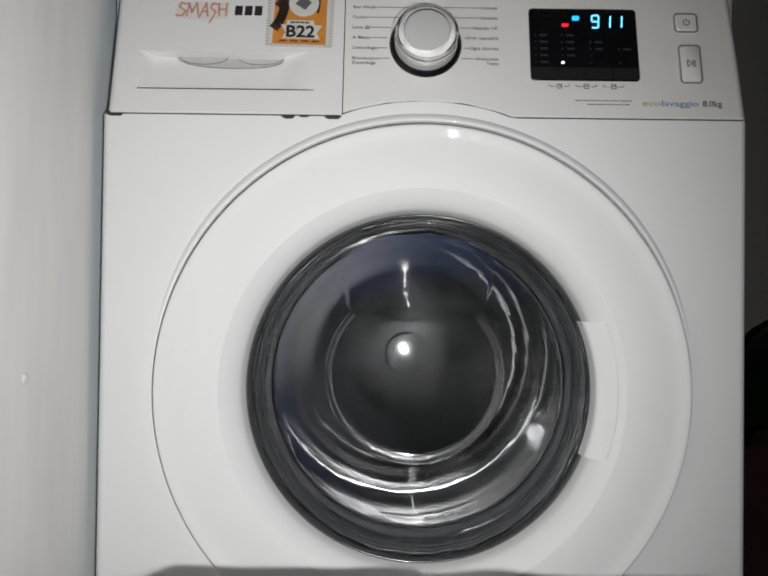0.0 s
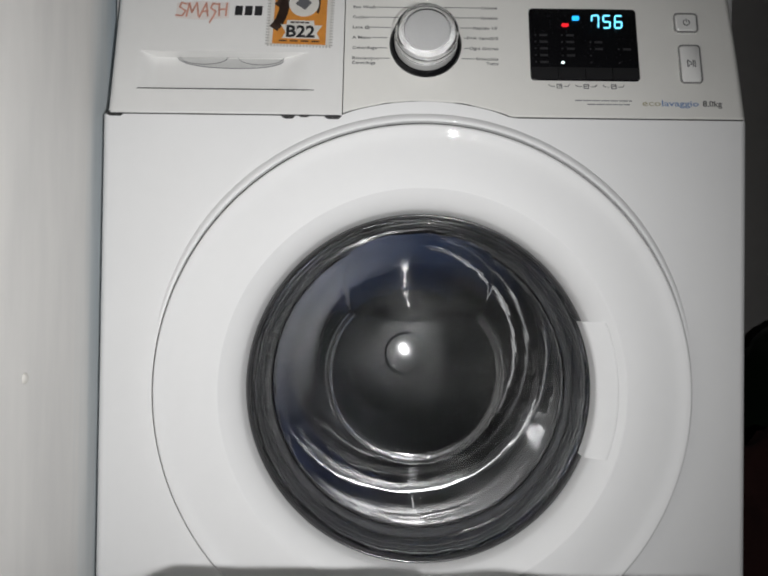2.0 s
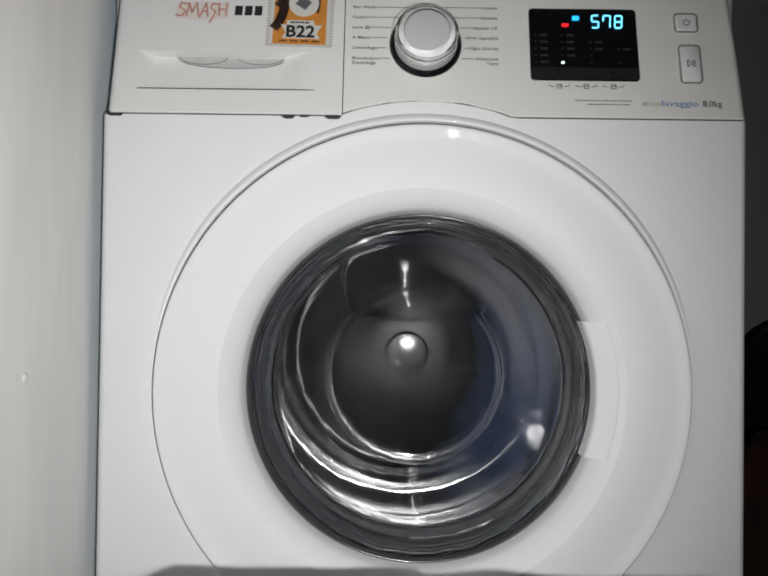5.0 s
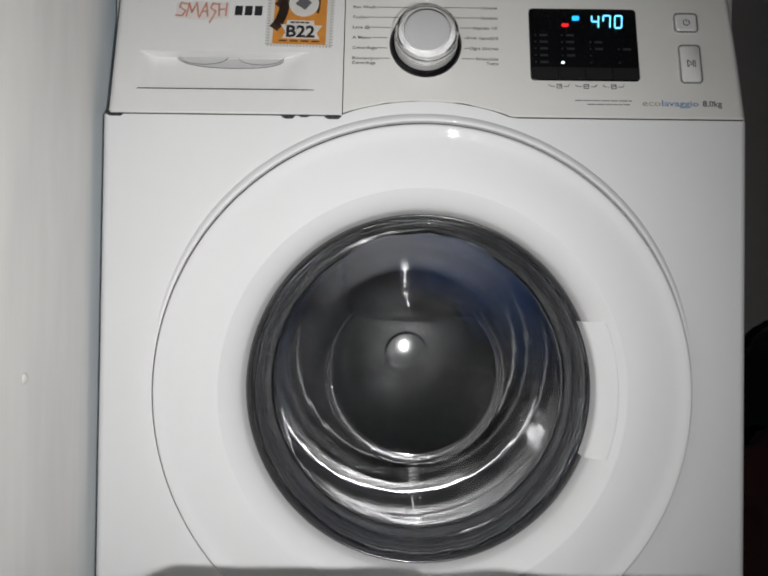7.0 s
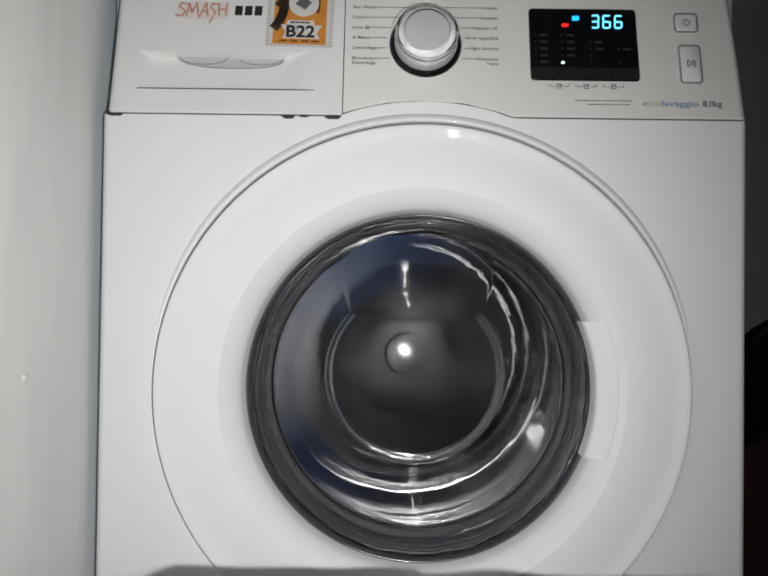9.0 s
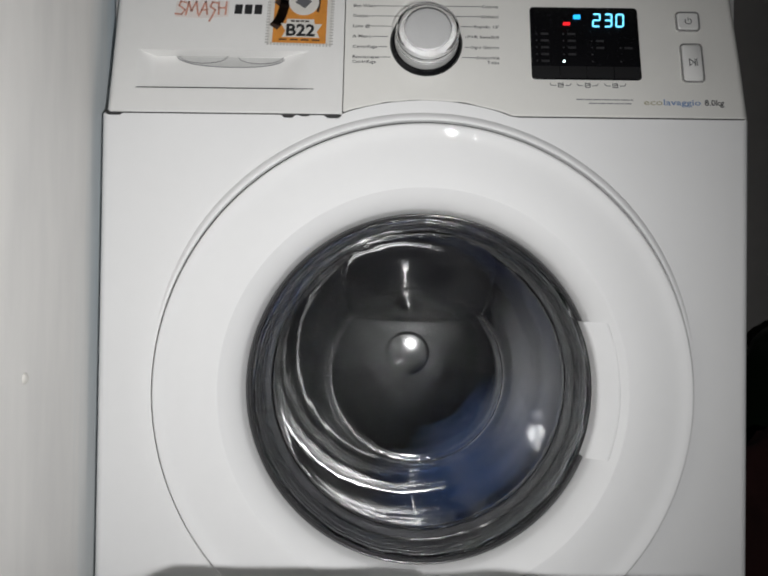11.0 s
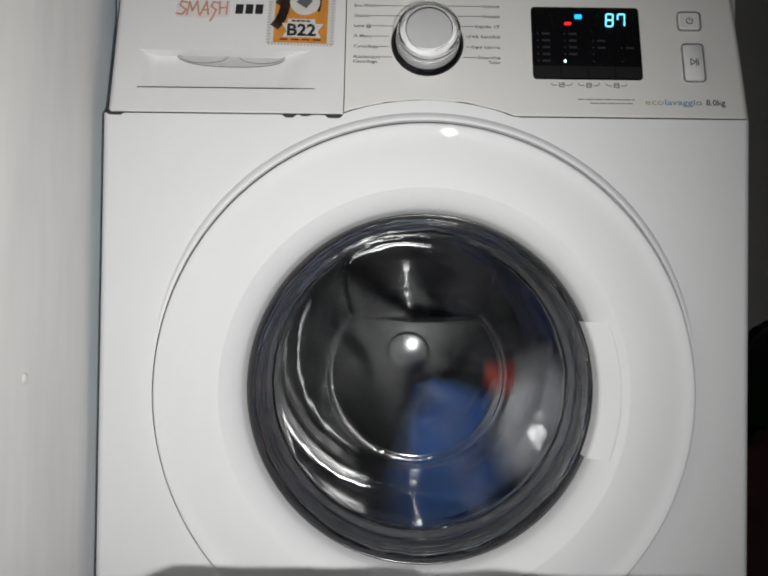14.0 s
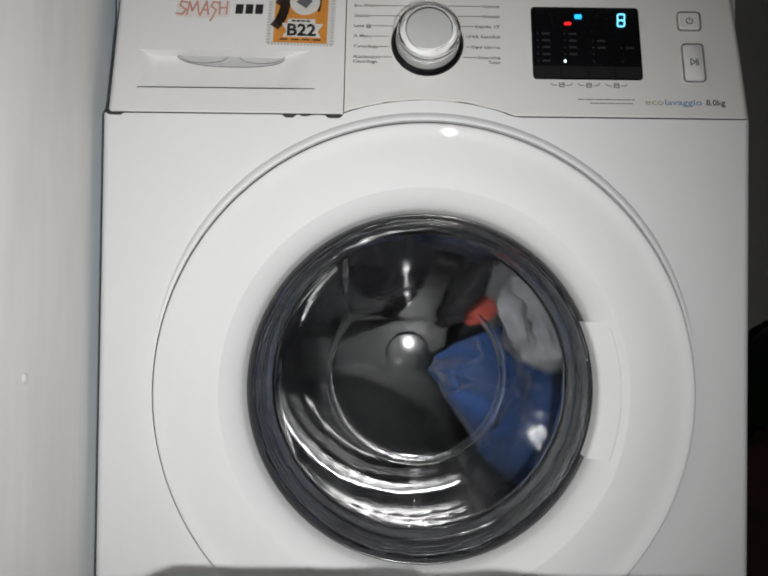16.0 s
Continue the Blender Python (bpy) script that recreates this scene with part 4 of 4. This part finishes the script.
# an unseen airer, added in front just under the view; the towel over its rail is there to shade the door's foot
RAIL_Y = -0.294
airer = thing("clothes_airer", "unseen low white metal airer, added to carry the shading towel", "clothes airer", pose(0.0, RAIL_Y, 0))


def rod(p, q, r=0.006):
    bm = bmesh.new()
    d = Vector(q) - Vector(p)
    bmesh.ops.create_cone(bm, cap_ends=True, segments=16, radius1=r, radius2=r, depth=d.length)
    bmesh.ops.transform(bm, matrix=Matrix.Translation((Vector(p) + Vector(q)) / 2) @ d.to_track_quat("Z", "Y").to_matrix().to_4x4(), verts=bm.verts)
    return bm


part("rail", rod((-0.23, 0, 0.371), (0.23, 0, 0.371)), CHROME, airer)
for sx in (-0.224, 0.224):
    for sy in (-0.10, 0.10):
        part("leg", rod((sx, sy, 0.0), (sx, sy * 0.06, 0.368)), CHROME, airer)


def towel_mesh():
    """A thick towel bent over the rail, its upper edge uneven."""
    bm = bmesh.new()
    nx = 90
    rows = []
    for i in range(nx + 1):
        x = -0.111 + 0.278 * i / nx
        e = min(1.0, (x + 0.111) / 0.022)
        lift = 0.0146 * e ** 0.5 + 0.0006 * noise.noise((x * 45, 0, 0)) + 0.0009 * noise.noise((x * 14, 3, 0)) - (0.0022 if x > 0.028 else 0.0)
        lift += 0.0022 * math.exp(-((x - 0.062) / 0.013) ** 2)
        ring = []
        for k in range(13):
            a = math.pi * k / 12
            ring.append((-math.cos(a) * 0.011, 0.371 + math.sin(a) * lift))
        ring = [(-0.011, 0.17 + 0.004 * noise.noise((x * 9, 1, 1)))] + ring + [(0.011, 0.14)] + [(0.0072, 0.14), (0.0072, 0.371), (0.0, 0.3778), (-0.0072, 0.371), (-0.0072, 0.17)]
        rows.append([bm.verts.new((x, y, z)) for y, z in ring])
    for a, b in zip(rows, rows[1:]):
        for j in range(len(a)):
            k = (j + 1) % len(a)
            bm.faces.new((a[j], b[j], b[k], a[k]))
    return bm


# added out of view to block the torch; its top edge shapes the shadow
towel = tagged(part("shading_towel", towel_mesh(), DARKTOWEL), "unseen charcoal towel over the airer's rail, added to cast a shadow", "towel")
towel.matrix_local = pose(0.0, RAIL_Y, 0)


# ---- what moves ----
def motions():
    """The spin running down, the display counting the speed and the machine creeping forward as it shakes."""
    speeds = {}
    for t0, words in ((0.0, "911 902 894 885 877 867 860 853 843 839 828 822 816 805 801 794 784 779 774 764 756 753 746 737 730 726 721 714 705 697 693 688 683 677 "
                            "669 661 655 649 644 639 633 628 623"),
                      (6.3, "505 499 496 492 487 480 473 470 466 460 452 449 445 439 432 428 425 417 412 409 402 395 394 386 380 377 369 366 360 353"),
                      (11.3, "209 200 178 186 173 158 165 162 150 144 146 145 134 125 125 128 122 110 103 102 107 106 98 87 80 79 83 87 85 77 67 57 51 50 52 56 60 62 59 "
                             "52 42 32 22 14 8 3 2 8")):
        for i, w in enumerate(words.split()):
            speeds[round(t0 * 10) + i] = int(w)
    known = sorted(speeds)
    table = [int(round(np.interp(k, known, [speeds[q] for q in known]))) for k in range(161)]
    # digits
    for d, key, ob, (x, y) in segments:
        states = [key in LIT[f"{v:>3d}"[d]] for v in table]
        up, down = pose(x, y, 0.0018), pose(x, y, -0.0012)
        rows = [(0.0, up if states[0] else down)]
        for k in range(1, 161):
            if states[k] != states[k - 1]:
                rows += [((3 * k - 2) / 30, up if states[k - 1] else down), ((3 * k - 1) / 30, up if states[k] else down)]
        rows.append((16.0, up if states[-1] else down))
        walk(ob, rows)
    up, down = pose(*RED_AT, 0.0018), pose(*RED_AT, -0.0012)
    rows = [(0.0, up)]
    for s in range(17):
        for t, a, b in ((s + 1 / 30, up, down), (s + 16 / 30, down, up)):
            if t < 15.9:
                rows += [(t, a), (t + 1 / 30, b)]
    walk(red_lamp, rows + [(16.0, up)])
    # the drum's angle: seen turning from 11.3 s on, before that by the shown speed as far as it can be followed
    late = [-2350, -2225, -2140, -2050, -1945, -1850, -1762, -1668, -1572, -1483, -1403, -1325, -1248, -1185, -1108, -1038, -966, -895, -845, -782, -722, -670, -622,
            -573, -525, -470, -410, -358, -317, -284, -255, -225, -194, -166, -129, -86, -42, -4, 24, 46, 60, 68, 73, 73, 69, 63, 56, 47]
    angle = {}
    for f in range(339, 481):
        angle[f] = float(np.interp(f / 3, range(113, 161), late))
    # while it is too fast to follow, the load's heading at some moments fixes the phase
    marks = [(339, angle[339])]
    for t, heading in ((9.0, 116), (8.5, 106), (8.0, 70), (7.5, 345), (7.0, 50), (6.5, 56), (4.0, 56), (3.5, 32), (3.0, 82), (2.5, 104), (2.0, 100), (1.5, 62),
                       (1.0, 102), (0.5, 98), (0.0, 90)):
        f, last = round(t * 30), marks[-1]
        want = last[1] - sum(min(np.interp(k / 3, range(161), table) * 0.2, 84.0) for k in range(f, last[0]))
        aim = heading + 68
        aim += 360 * math.ceil((want - aim) / 360)
        marks.append((f, aim))
    marks = marks[::-1]
    for f in range(0, 339):
        angle[f] = float(np.interp(f, [q[0] for q in marks], [q[1] for q in marks]))
    # the machine creeps while it shakes through its slow speeds
    home, moved, halfway = Matrix.Identity(4), pose(0.0014, -0.0034, 0.0), pose(0.0004, -0.0030, 0.0)
    creep = [(0.0, home), (9.4, home), (11.2, halfway), (11.5, halfway), (11.9, moved), (16.0, moved)]
    walk(machine, creep)

    def shift(t):
        k = [c[0] for c in creep]
        return Matrix.Translation([float(np.interp(t, k, [c[1].translation[i] for c in creep])) for i in range(3)])

    drum_rows, cloth_rows = [], []
    for f in range(0, 481):
        m = AXIS @ pose(0, 0, 0, 0, -(angle[f] - 73.0), 0)
        drum_rows.append((f / 30, m))
        cloth_rows.append((f / 30, shift(f / 30) @ m))
    walk(drum, drum_rows)
    for ob in clothes:
        walk(ob, cloth_rows)
    for ob, heading, most in slumping:
        h = radians(heading)
        rows = []
        for t, m in cloth_rows:
            k = float(np.interp(t, [11.2, 12.6, 13.5, 14.3], [1.0, 0.75, 0.25, 0.0])) * most
            rows.append((t, m @ Matrix.Translation((k * math.cos(h), 0, k * math.sin(h)))))
        walk(ob, rows)


motions()
